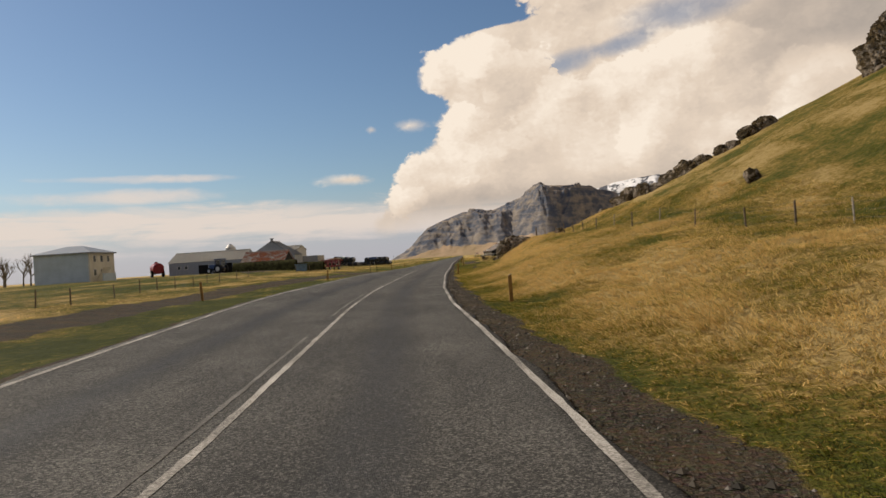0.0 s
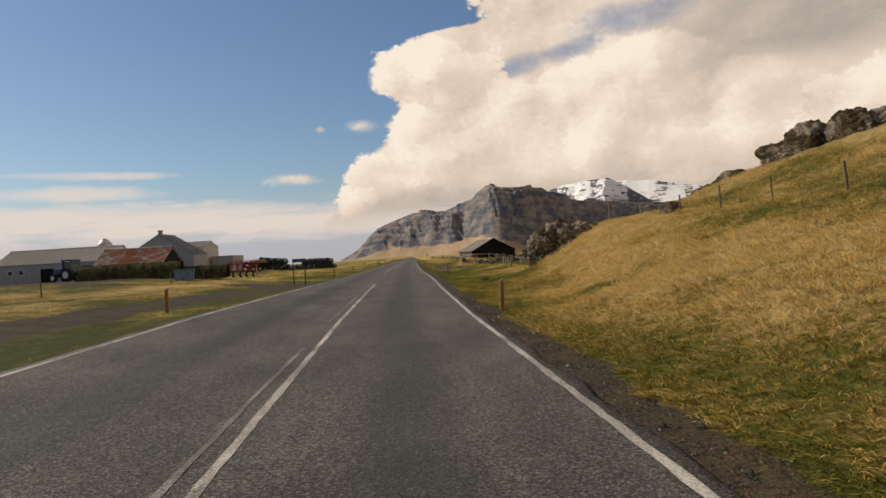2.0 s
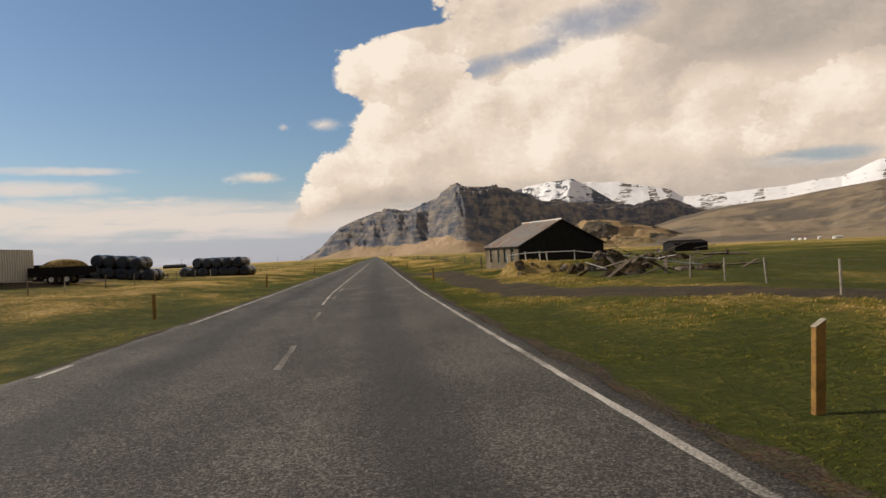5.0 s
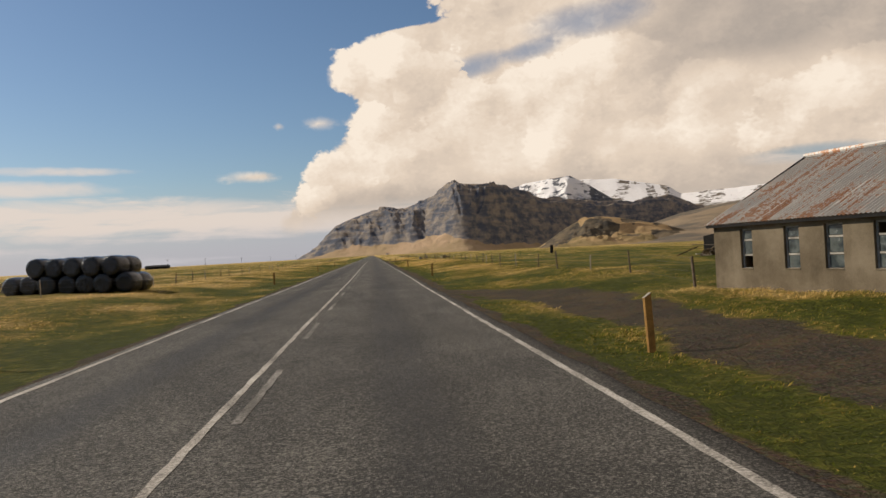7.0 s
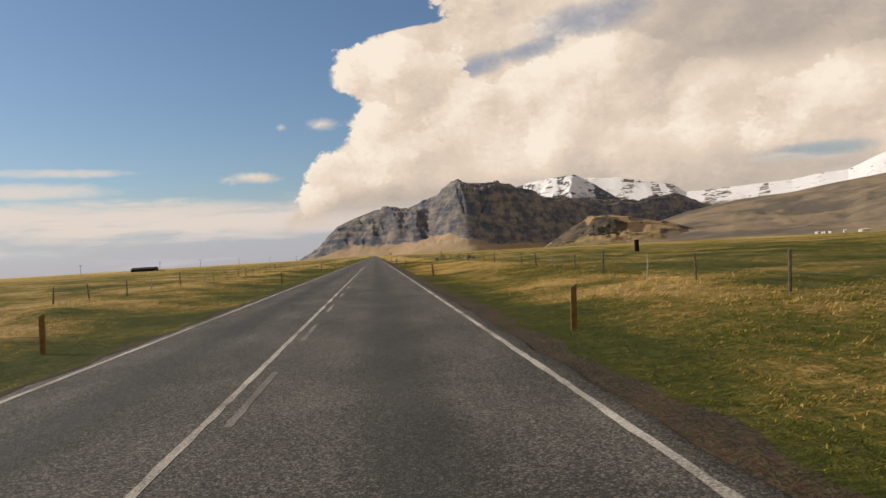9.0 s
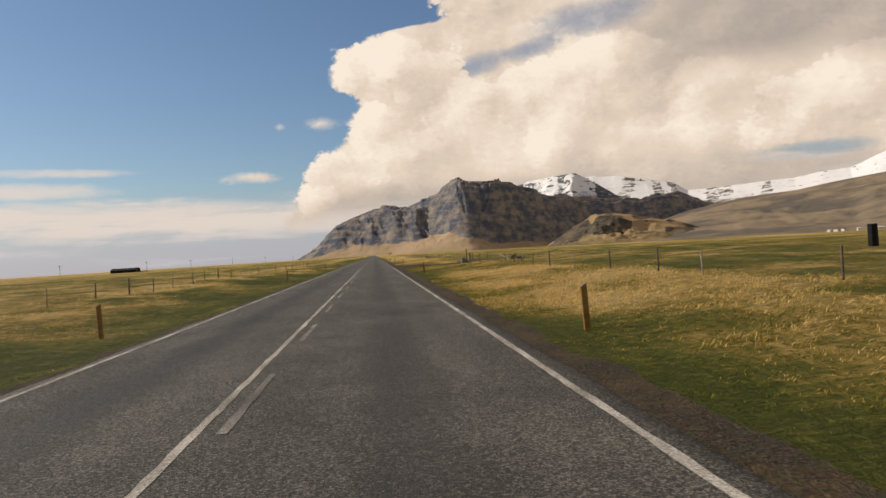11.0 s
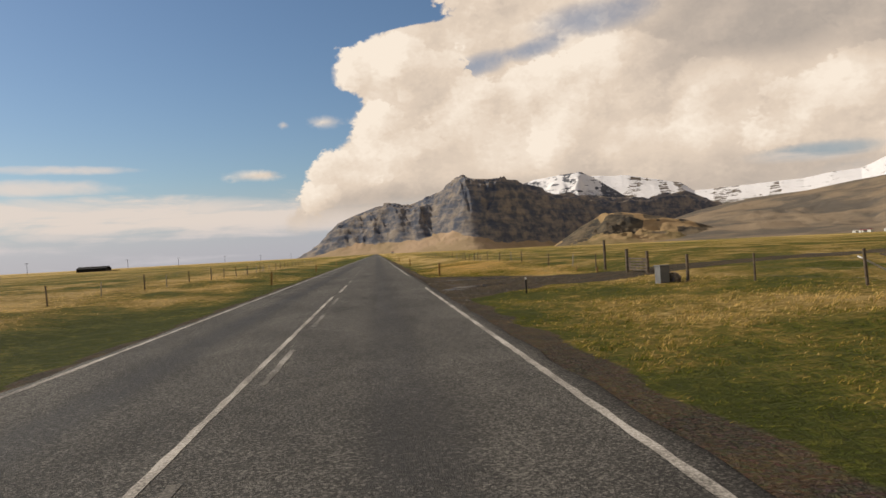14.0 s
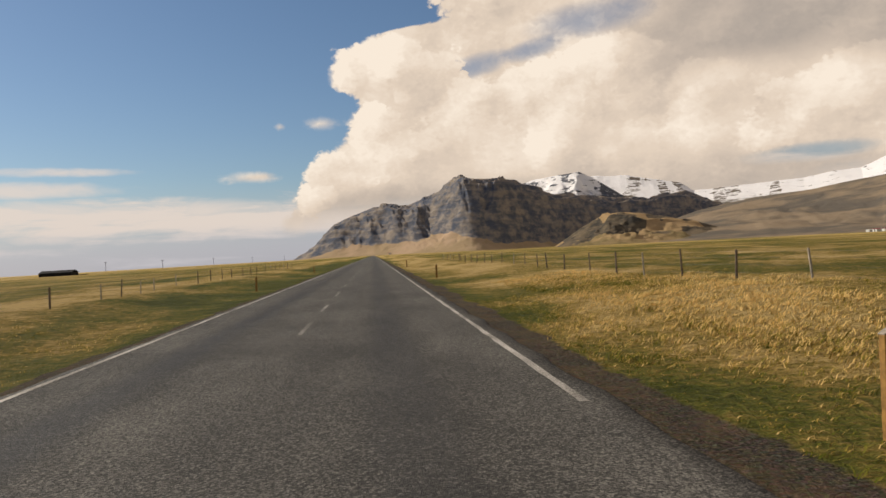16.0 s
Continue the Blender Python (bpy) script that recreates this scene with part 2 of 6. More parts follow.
def make_mats():
    M = {}
    m, n = material("asphalt", 0.82, 0.3)
    at = n.add("ShaderNodeAttribute")
    at.attribute_name = "across"
    off = at.outputs["Fac"]
    fine = n.noise(n.pos, 26, 5, 0.85)
    chips = n.voronoi(n.pos, 75)
    wide = n.noise(n.scaled(n.pos, 0.9, 0.06, 1), 1.0, 5, 0.6)
    blot = n.noise(n.scaled(n.pos, 0.6, 0.25, 1), 1.0, 6, 0.65)
    # dark lane middles and pale wheel tracks
    mid_r = n.range(n.math("ABSOLUTE", n.math("SUBTRACT", off, 2.05)), 0.1, 0.75, 1.0, 0.0)
    mid_l = n.range(n.math("ABSOLUTE", n.math("ADD", off, 1.7)), 0.1, 0.7, 1.0, 0.0)
    oil = n.math("MULTIPLY", n.math("ADD", mid_r, mid_l), n.range(wide, 0.3, 0.7, 0.55, 1.0))
    tone = n.math("ADD", n.math("ADD", n.math("MULTIPLY", fine, 0.62), n.math("MULTIPLY", chips, 0.20)), n.math("MULTIPLY", blot, 0.26))
    speck = n.voronoi(n.pos, 48, out=1)
    tone = n.math("ADD", tone, n.math("MULTIPLY", n.math("SUBTRACT", speck, 0.5), 0.26))
    tone = n.math("SUBTRACT", tone, n.math("MULTIPLY", oil, 0.095))
    n.put(n.bsdf.inputs["Base Color"], n.ramp(tone, [(0.32, (0.009, 0.0085, 0.0075)), (0.46, (0.027, 0.0255, 0.0225)), (0.55, (0.050, 0.047, 0.041)), (0.70, (0.19, 0.178, 0.154))]))
    n.put(n.bsdf.inputs["Roughness"], n.range(oil, 0.0, 1.0, 0.88, 0.72))
    bumped(n, n.math("ADD", fine, chips), 0.7, 0.012)
    M["asphalt"] = m

    def grass_like(name, leafy):
        m, n = material(name, 0.9, 0.12)
        a1, a2 = n.add("ShaderNodeAttribute"), n.add("ShaderNodeAttribute")
        a1.attribute_name, a2.attribute_name = "dry", "gravel"
        clump = n.noise(n.scaled(n.pos, 1.0, 0.6, 1.0), 1.7, 5, 0.65)
        fine = n.noise(n.scaled(n.pos, 1.0, 1.0, 0.6), 17, 4, 0.7)
        tuft = n.noise(n.scaled(n.pos, 1.0, 0.55, 1.0), 5.5, 5, 0.7, 0.6)
        k = n.math("ADD", n.math("ADD", a1.outputs["Fac"], n.math("MULTIPLY", n.math("SUBTRACT", clump, 0.5), 0.8)), n.math("MULTIPLY", n.math("SUBTRACT", fine, 0.5), 0.6))
        k = n.math("ADD", k, n.math("MULTIPLY", n.math("SUBTRACT", tuft, 0.5), 1.3))
        comb = n.noise(n.scaled(n.pos, 0.55, 2.2, 1.6, (0, 0, 0.5)), 3.2, 5, 0.7, 0.8)
        k = n.math("ADD", k, n.math("MULTIPLY", n.math("SUBTRACT", comb, 0.5), 1.0))
        if leafy:
            rnd = n.add("ShaderNodeNewGeometry").outputs["Random Per Island"]
            k = n.math("ADD", k, n.math("MULTIPLY", n.math("SUBTRACT", rnd, 0.45), 0.8))
        col = n.ramp(k, [(0.0, (0.062, 0.074, 0.009)), (0.22, (0.112, 0.116, 0.015)), (0.42, (0.18, 0.15, 0.028)), (0.62, (0.325, 0.225, 0.055)), (0.94, (0.56, 0.40, 0.16))])
        if not leafy:
            stones = n.voronoi(n.pos, 22, out=1)
            grain = n.noise(n.pos, 30, 4, 0.7)
            soil = n.noise(n.pos, 0.8, 5, 0.6)
            bare = n.mix(n.range(grain, 0.35, 0.7), (0.03, 0.025, 0.018), (0.15, 0.122, 0.085))
            bare = n.mix(n.range(soil, 0.42, 0.62, 0.0, 0.6), bare, (0.135, 0.096, 0.05))
            bare = n.mix(0.18, bare, stones, "OVERLAY")
            g = n.math("ADD", a2.outputs["Fac"], n.math("MULTIPLY", n.math("SUBTRACT", n.noise(n.pos, 3.5, 5, 0.7), 0.5), 0.7))
            col = n.mix(n.range(g, 0.4, 0.62), col, bare)
        if not leafy:
            n.put(n.bsdf.inputs["Base Color"], col)
        if leafy:
            # blades stand too thin to shade one another: light them much as the sward they make up
            way_up = n.add("ShaderNodeVectorMath")
            way_up.operation = "MULTIPLY_ADD"
            n.put(way_up.inputs[0], n.add("ShaderNodeNewGeometry").outputs["True Normal"])
            way_up.inputs[1].default_value = (0.45, 0.45, 0.45)
            way_up.inputs[2].default_value = (-0.25, 0.0, 0.9)
            n.put(n.bsdf.inputs["Normal"], way_up)
            thin = n.add("ShaderNodeBsdfTranslucent")
            bright = n.mix(1.0, col, (1.6, 1.6, 1.6), "MULTIPLY")
            n.put(thin.inputs["Color"], bright)
            n.put(thin.inputs["Normal"], way_up)
            n.put(n.bsdf.inputs["Base Color"], bright)
            both = n.add("ShaderNodeMixShader")
            both.inputs[0].default_value = 0.5
            n.put(both.inputs[1], n.bsdf)
            n.put(both.inputs[2], thin)
            n.put(n.out.inputs[0], both)
        else:
            bumped(n, n.math("ADD", n.math("ADD", n.math("ADD", clump, comb), n.math("MULTIPLY", tuft, 0.9)), n.math("MULTIPLY", fine, 0.4)), 1.0, 0.34)
        return m

    M["grass"] = grass_like("grass", False)
    M["blade"] = grass_like("grass_blades", True)
    m, n = material("line_paint", 0.85, 0.2)
    wear = n.math("ADD", n.math("MULTIPLY", n.noise(n.pos, 34, 4, 0.75), 0.6), n.math("MULTIPLY", n.noise(n.scaled(n.pos, 1.5, 0.5, 1), 1.0, 4, 0.6), 0.5))
    n.put(n.bsdf.inputs["Base Color"], n.ramp(wear, [(0.43, (0.08, 0.075, 0.065)), (0.54, (0.27, 0.25, 0.22)), (0.68, (0.54, 0.51, 0.46))]))
    M["line"] = m
    m, n = material("faded_line_paint", 0.85, 0.2)
    wear = n.math("ADD", n.math("MULTIPLY", n.noise(n.pos, 34, 4, 0.75), 0.6), n.math("MULTIPLY", n.noise(n.scaled(n.pos, 1.5, 0.5, 1), 1.0, 4, 0.6), 0.5))
    n.put(n.bsdf.inputs["Base Color"], n.ramp(wear, [(0.44, (0.065, 0.06, 0.052)), (0.56, (0.14, 0.13, 0.115)), (0.70, (0.36, 0.34, 0.31))]))
    M["faded"] = m

    def alpine(name, low, high, scree, turf, snow=None, bare=0.6, ledge=(0.17, 0.13, 0.085)):
        """Scree and turf below, rock where the ground breaks out in crags, snow over its line where no rock comes through."""
        m, n = material(name, 0.97, 0.05)
        at = n.add("ShaderNodeAttribute")
        at.attribute_name = "stone"
        z = n.split(n.pos)[2]
        nz = n.split(n.add("ShaderNodeNewGeometry").outputs["Normal"])[2]
        wide = n.noise(n.scaled(n.pos, 0.0045, 0.0045, 0.008), 1.0, 6, 0.6, 0.4)
        fine = n.noise(n.scaled(n.pos, 0.022, 0.022, 0.03), 1.0, 7, 0.65)
        strata = n.noise(n.scaled(n.pos, 0.009, 0.009, 0.07), 1.0, 5, 0.6)
        rock = n.mix(n.range(n.math("ADD", n.math("MULTIPLY", fine, 0.75), n.math("MULTIPLY", strata, 0.3)), 0.42, 0.66), low, high)
        rock = n.mix(n.math("MULTIPLY", n.range(n.math("ADD", nz, n.math("MULTIPLY", n.math("SUBTRACT", fine, 0.5), 0.6)), 0.74, 0.96), 0.5), rock, ledge)
        f = n.math("ADD", at.outputs["Fac"], n.math("MULTIPLY", n.math("SUBTRACT", fine, 0.5), 1.1))
        f = n.math("SUBTRACT", f, n.math("MULTIPLY", n.range(nz, 0.86, 0.97), 0.35))
        soft = n.mix(n.range(n.math("ADD", n.math("MULTIPLY", wide, 0.8), n.math("MULTIPLY", fine, 0.22)), 0.42, 0.62), scree, turf)
        col = n.mix(n.range(f, 0.38, 0.6), soft, rock)
        if snow:
            h = n.math("ADD", z, n.math("ADD", n.math("MULTIPLY", n.math("SUBTRACT", fine, 0.5), 130.0), n.math("MULTIPLY", n.math("SUBTRACT", wide, 0.5), 130.0)))
            crag = n.math("ADD", n.math("MULTIPLY", strata, 0.45), n.math("MULTIPLY", fine, 0.45))
            crag = n.math("ADD", crag, n.math("MULTIPLY", at.outputs["Fac"], 0.10))
            cover = n.math("MULTIPLY", n.range(h, snow, snow + 50), n.range(crag, bare + 0.03, bare - 0.03))
            col = n.mix(cover, col, (0.74, 0.725, 0.72))
        n.put(n.bsdf.inputs["Base Color"], col)
        bumped(n, n.math("ADD", fine, n.math("MULTIPLY", strata, 0.5)), 0.8, 9.0)
        return m

    # low mixes in blue shade and distance haze, high and ledge sunlit tan
    M["mountain"] = alpine("hazed_basalt_mountain", (0.084, 0.096, 0.126), (0.27, 0.235, 0.20), (0.40, 0.29, 0.19), (0.30, 0.225, 0.135), ledge=(0.30, 0.235, 0.165))
    # dark blue shade below the snow is put into rock, scree and turf
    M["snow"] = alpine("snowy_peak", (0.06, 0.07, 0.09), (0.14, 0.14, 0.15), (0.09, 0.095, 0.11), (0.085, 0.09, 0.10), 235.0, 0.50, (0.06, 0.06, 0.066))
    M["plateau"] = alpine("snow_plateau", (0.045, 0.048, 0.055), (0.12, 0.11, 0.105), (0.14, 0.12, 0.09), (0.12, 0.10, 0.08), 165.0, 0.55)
    M["heath"] = alpine("brown_heath", (0.075, 0.068, 0.066), (0.15, 0.125, 0.105), (0.24, 0.185, 0.125), (0.115, 0.10, 0.082))
    M["knoll"] = alpine("grassy_hill", (0.05, 0.046, 0.04), (0.13, 0.105, 0.07), (0.34, 0.235, 0.125), (0.15, 0.12, 0.055))
    # weathered cement render with streaks
    m, n = material("concrete", 0.92, 0.2)
    big = n.noise(n.obj, 0.9, 6, 0.65)
    run = n.noise(n.scaled(n.obj, 5, 5, 0.5), 1.0, 5, 0.6)
    grit = n.noise(n.obj, 40, 3, 0.7)
    k = n.math("ADD", n.math("ADD", n.math("MULTIPLY", big, 0.62), n.math("MULTIPLY", run, 0.12)), n.math("MULTIPLY", grit, 0.26))
    n.put(n.bsdf.inputs["Base Color"], n.ramp(k, [(0.36, (0.075, 0.058, 0.036)), (0.50, (0.14, 0.112, 0.074)), (0.64, (0.21, 0.172, 0.12))]))
    bumped(n, n.math("ADD", big, n.math("MULTIPLY", grit, 0.6)), 0.5, 0.02)
    M["concrete"] = m

    def tin(name, zinc, rust, amount):
        m, n = material(name, 0.55, 0.4, 0.15)
        rnd = n.add("ShaderNodeObjectInfo").outputs["Random"]
        patch = n.noise(n.scaled(n.obj, 1.2, 1.2, 1.2), 1.0, 6, 0.7)
        run = n.noise(n.scaled(n.obj, 7.0, 7.0, 1.2), 1.0, 5, 0.65)
        k = n.math("ADD", n.math("ADD", n.math("MULTIPLY", patch, 0.6), n.math("MULTIPLY", run, 0.5)), n.math("MULTIPLY", rnd, 0.12))
        f = n.range(k, amount, amount + 0.14)
        base = n.mix(n.range(run, 0.3, 0.7), tuple(c * 0.78 for c in zinc), zinc)
        worn = n.mix(n.range(patch, 0.35, 0.65), tuple(c * 0.6 for c in rust), rust)
        n.put(n.bsdf.inputs["Base Color"], n.mix(f, base, worn))
        n.put(n.bsdf.inputs["Roughness"], n.range(f, 0, 1, 0.5, 0.9))
        return m

    m, n = material("galvanised_roof", 0.6, 0.35, 0.1)
    along = n.noise(n.scaled(n.obj, 0.35, 5.5, 0.35), 1.0, 5, 0.65)
    patch = n.noise(n.scaled(n.obj, 0.8, 0.5, 0.8), 1.0, 4, 0.6)
    grain = n.noise(n.obj, 14, 4, 0.7)
    k = n.math("ADD", n.math("ADD", n.math("MULTIPLY", along, 0.6), n.math("MULTIPLY", patch, 0.4)), n.math("MULTIPLY", n.math("SUBTRACT", grain, 0.5), 0.6))
    zinc = n.mix(n.range(patch, 0.35, 0.65), (0.48, 0.46, 0.43), (0.66, 0.63, 0.58))
    rusty = n.mix(n.range(grain, 0.35, 0.65), (0.32, 0.14, 0.065), (0.52, 0.29, 0.17))
    n.put(n.bsdf.inputs["Base Color"], n.mix(n.range(k, 0.505, 0.56), zinc, rusty))
    M["roof"] = m
    M["rusty"] = tin("rusty_roof", (0.42, 0.40, 0.37), (0.33, 0.10, 0.04), 0.5)
    M["sheet"] = tin("grey_sheeting", (0.33, 0.35, 0.37), (0.25, 0.2, 0.16), 0.85)
    M["pale"] = tin("pale_sheeting", (0.55, 0.53, 0.48), (0.35, 0.3, 0.24), 0.8)
    M["dark"] = plain("black_tarred_boards", (0.012, 0.011, 0.010), 0.8, 0.2, var=0.4)
    M["wood"] = plain("grey_timber", (0.115, 0.09, 0.065), 0.9, 0.2, var=0.45)
    M["post"] = plain("post_wood", (0.15, 0.115, 0.08), 0.9, 0.2, var=0.45, scale=6)
    M["pale_post"] = plain("pale_post_wood", (0.32, 0.28, 0.22), 0.9, 0.2, var=0.4, scale=6)
    # yellow darkened to the tone of the marker posts' shaded side
    M["yellow"] = plain("darkened_yellow_paint", (0.27, 0.145, 0.035), 0.6, 0.3, var=0.35, scale=5)
    M["reflector"] = plain("white_reflector", (0.75, 0.75, 0.72), 0.3, 0.5, var=0.1)
    M["whitewood"] = plain("white_paint", (0.62, 0.60, 0.55), 0.7, 0.3, var=0.3, scale=6)
    M["frame"] = plain("weathered_frame", (0.33, 0.31, 0.27), 0.8, 0.25, var=0.4, scale=6)
    M["wire"] = plain("wire", (0.12, 0.11, 0.10), 0.5, 0.4, 0.6)
    M["cabinet"] = plain("grey_cabinet", (0.17, 0.17, 0.165), 0.6, 0.3, var=0.2, scale=4)
    m, n = material("gravel_stone", 0.9, 0.2)
    n.put(n.bsdf.inputs["Base Color"], n.ramp(n.add("ShaderNodeNewGeometry").outputs["Random Per Island"], [(0.0, (0.03, 0.027, 0.022)), (0.8, (0.10, 0.085, 0.065)), (1.0, (0.26, 0.23, 0.19))]))
    M["gravel_stone"] = m
    M["house"] = plain("pale_blue_render", (0.44, 0.52, 0.56), 0.85, 0.25, var=0.12, scale=0.8)
    M["cream"] = plain("cream_render", (0.58, 0.55, 0.45), 0.85, 0.25, var=0.15, scale=0.8)
    M["red"] = plain("red_paint", (0.22, 0.008, 0.020), 0.4, 0.45, var=0.5, scale=4)
    M["blue"] = plain("blue_paint", (0.025, 0.06, 0.16), 0.4, 0.45, var=0.4, scale=4)
    M["bin"] = plain("faded_blue_plastic", (0.12, 0.19, 0.27), 0.6, 0.3, var=0.3, scale=3)
    M["rubber"] = plain("tyre_rubber", (0.012, 0.012, 0.012), 0.8, 0.3, var=0.3)
    M["turf"] = plain("turf", (0.09, 0.085, 0.03), 0.98, 0.1, var=0.6, scale=3)
    M["sod"] = plain("dark_sod", (0.045, 0.044, 0.016), 0.98, 0.1, var=0.6, scale=2)
    M["straw"] = plain("old_hay", (0.28, 0.20, 0.08), 0.98, 0.1, var=0.5, scale=4)
    M["bark"] = plain("pale_bark", (0.20, 0.16, 0.11), 0.9, 0.2, var=0.4, scale=5)
    m, n = material("bale_wrap", 0.14, 0.36)
    crease = n.noise(n.scaled(n.obj, 1, 1, 4), 3.5, 4, 0.65)
    n.bsdf.inputs["Base Color"].default_value = (0.004, 0.005, 0.006, 1)
    n.put(n.bsdf.inputs["Roughness"], n.range(crease, 0.3, 0.7, 0.10, 0.24))
    bumped(n, crease, 1.0, 0.10)
    n.bsdf.inputs["Coat Weight"].default_value, n.bsdf.inputs["Coat Roughness"].default_value = 0.35, 0.05
    M["bale"] = m
    m, n = material("window_glass", 0.05, 0.6)
    n.put(n.bsdf.inputs["Base Color"], n.mix(n.range(n.noise(n.obj, 2.5, 4, 0.6), 0.35, 0.65), (0.03, 0.04, 0.045), (0.10, 0.115, 0.11)))
    n.put(n.bsdf.inputs["Roughness"], n.range(n.noise(n.obj, 5, 4, 0.6), 0.3, 0.7, 0.06, 0.3))
    M["glass"] = m
    m, n = material("puddle_water", 0.03, 0.5)
    n.bsdf.inputs["Base Color"].default_value = (0.035, 0.03, 0.024, 1)
    n.bsdf.inputs["IOR"].default_value = 1.33
    bumped(n, n.noise(n.pos, 9, 2, 0.5), 0.03, 0.01)
    M["water"] = m
    # lava rock: dark moss over pale lichen-spotted stone
    m, n = material("rock", 0.95, 0.15)
    big = n.noise(n.pos, 0.85, 5, 0.6, 0.5)
    mid = n.noise(n.pos, 3.2, 6, 0.7)
    spot = n.noise(n.pos, 9, 4, 0.75)
    nz = n.split(n.add("ShaderNodeNewGeometry").outputs["Normal"])[2]
    stone = n.mix(n.range(mid, 0.35, 0.65), (0.09, 0.072, 0.055), (0.29, 0.24, 0.185))
    stone = n.mix(n.range(spot, 0.63, 0.70), stone, (0.40, 0.35, 0.28))
    moss = n.mix(n.range(mid, 0.35, 0.65), (0.016, 0.012, 0.006), (0.085, 0.058, 0.026))
    k = n.math("ADD", big, n.math("MULTIPLY", nz, 0.13))
    k = n.math("ADD", k, n.math("MULTIPLY", n.math("SUBTRACT", spot, 0.5), 0.26))
    n.put(n.bsdf.inputs["Base Color"], n.mix(n.range(k, 0.49, 0.53), stone, moss))
    bumped(n, n.math("ADD", mid, n.math("MULTIPLY", spot, 0.6)), 1.0, 0.12)
    M["rock"] = m
    return M


MAT = make_mats()


# ---------------------------------------------------------------- mesh helpers
def mesh_of(name, verts, faces, mat, smooth=False):
    me = bpy.data.meshes.new(name)
    me.from_pydata(verts, [], faces)
    me.materials.append(mat)
    if smooth:
        me.shade_smooth()
    me.update()
    return me


def box_bm(bm, x0, x1, y0, y1, z0, z1):
    r = bmesh.ops.create_cube(bm, size=1.0, matrix=Matrix.LocRotScale(((x0 + x1) / 2, (y0 + y1) / 2, (z0 + z1) / 2), None, (x1 - x0, y1 - y0, z1 - z0)))
    return r["verts"]


def part(name, bm, mat, parent, label=""):
    me = bpy.data.meshes.new(name)
    bm.to_mesh(me)
    bm.free()
    me.materials.append(mat)
    ob = new(name, me)
    ob.parent = parent
    if label:
        tagged(ob, label)
    return ob


def fbm(x, y, scale, octaves=4, seed=0):
    """Value noise on numpy arrays, about -1 to 1."""
    total, amp, norm = 0.0, 1.0, 0.0
    for o in range(octaves):
        u, v = x / scale + 17.3 * o + seed * 7.1, y / scale - 9.7 * o + seed * 3.3
        i, j = np.floor(u), np.floor(v)
        a, b = u - i, v - j
        a, b = a * a * (3 - 2 * a), b * b * (3 - 2 * b)

        def h(p, q):
            s = np.sin(p * 127.1 + q * 311.7 + seed * 13.7) * 43758.5453
            return (s - np.floor(s)) * 2 - 1
        total = total + amp * ((h(i, j) * (1 - a) + h(i + 1, j) * a) * (1 - b) + (h(i, j + 1) * (1 - a) + h(i + 1, j + 1) * a) * b)
        norm += amp
        amp *= 0.5
        scale /= 2.03
    return total / norm


def smooth(a, b, v):
    k = np.clip((v - a) / (b - a), 0, 1)
    return k * k * (3 - 2 * k)


# ---------------------------------------------------------------- lie of the land
def centre(y):
    """The x of the solid centre line."""
    return np.interp(y, [-40, 0, 7, 15, 24, 36, 44, 58, 75, 92, 110, 130, 150, 180, 230, 6000], [6.2, 3.85, 3.43, 2.8, 2.1, 1.45, 1.25, 0.9, 0.7, 0.55, 0.2, -0.1, -0.08, 0.06, 0.08, 0.08])


def road_z(y):
    return np.interp(y, [-50, 0, 30, 75, 100, 130, 180, 6000], [-0.3, -0.13, 0.0, 0.06, 0.06, -0.02, 0.0, 0.0])


def solid_at(y):
    """Offset of the solid line: the near lane is narrower round the bend."""
    return np.interp(y, [0, 60, 85, 130], [0.5, 0.42, 0.3, 0.0])


def left_at(y):
    """Offset of the left-hand edge line, and how far that side is banked up."""
    return np.interp(y, [0, 12, 30, 60, 85, 130], [-3.3, -3.5, -3.9, -3.9, -3.6, -3.2])


def right_at(y):
    """Offset of the right-hand edge line."""
    return np.interp(y, [0, 17, 26, 36, 65, 75, 84, 110, 131, 140, 155, 168, 230, 256, 300], [4.0, 3.98, 3.89, 3.92, 3.97, 3.98, 4.08, 4.15, 4.2, 4.2, 4.1, 4.0, 3.95, 3.9, 3.9])


def banked(y):
    return np.interp(y, [-20, 5, 14, 35, 62, 85, 120], [0.05, 0.1, 0.16, 0.24, 0.24, 0.14, 0.0])


def near_path(x, y, pts):
    """Distance to a polyline."""
    best = np.full(np.shape(x), 1e9)
    for (x0, y0), (x1, y1) in zip(pts, pts[1:]):
        lx, ly = x1 - x0, y1 - y0
        k = np.clip(((x - x0) * lx + (y - y0) * ly) / (lx * lx + ly * ly), 0, 1)
        best = np.minimum(best, np.hypot(x - x0 - k * lx, y - y0 - k * ly))
    return best


TRACK_BARN = [(4.8, 164), (6.6, 159), (7.7, 154), (7.6, 143), (7.3, 132), (8.2, 122), (14, 108)]
TRACK_LEFT = [(-5, -20), (-6.5, 10), (-8.0, 35), (-8.6, 60), (-7.5, 78), (-4.0, 92)]
TRACK_GATE = [(4, 298), (9, 299), (14, 299.5), (24, 301), (70, 310)]


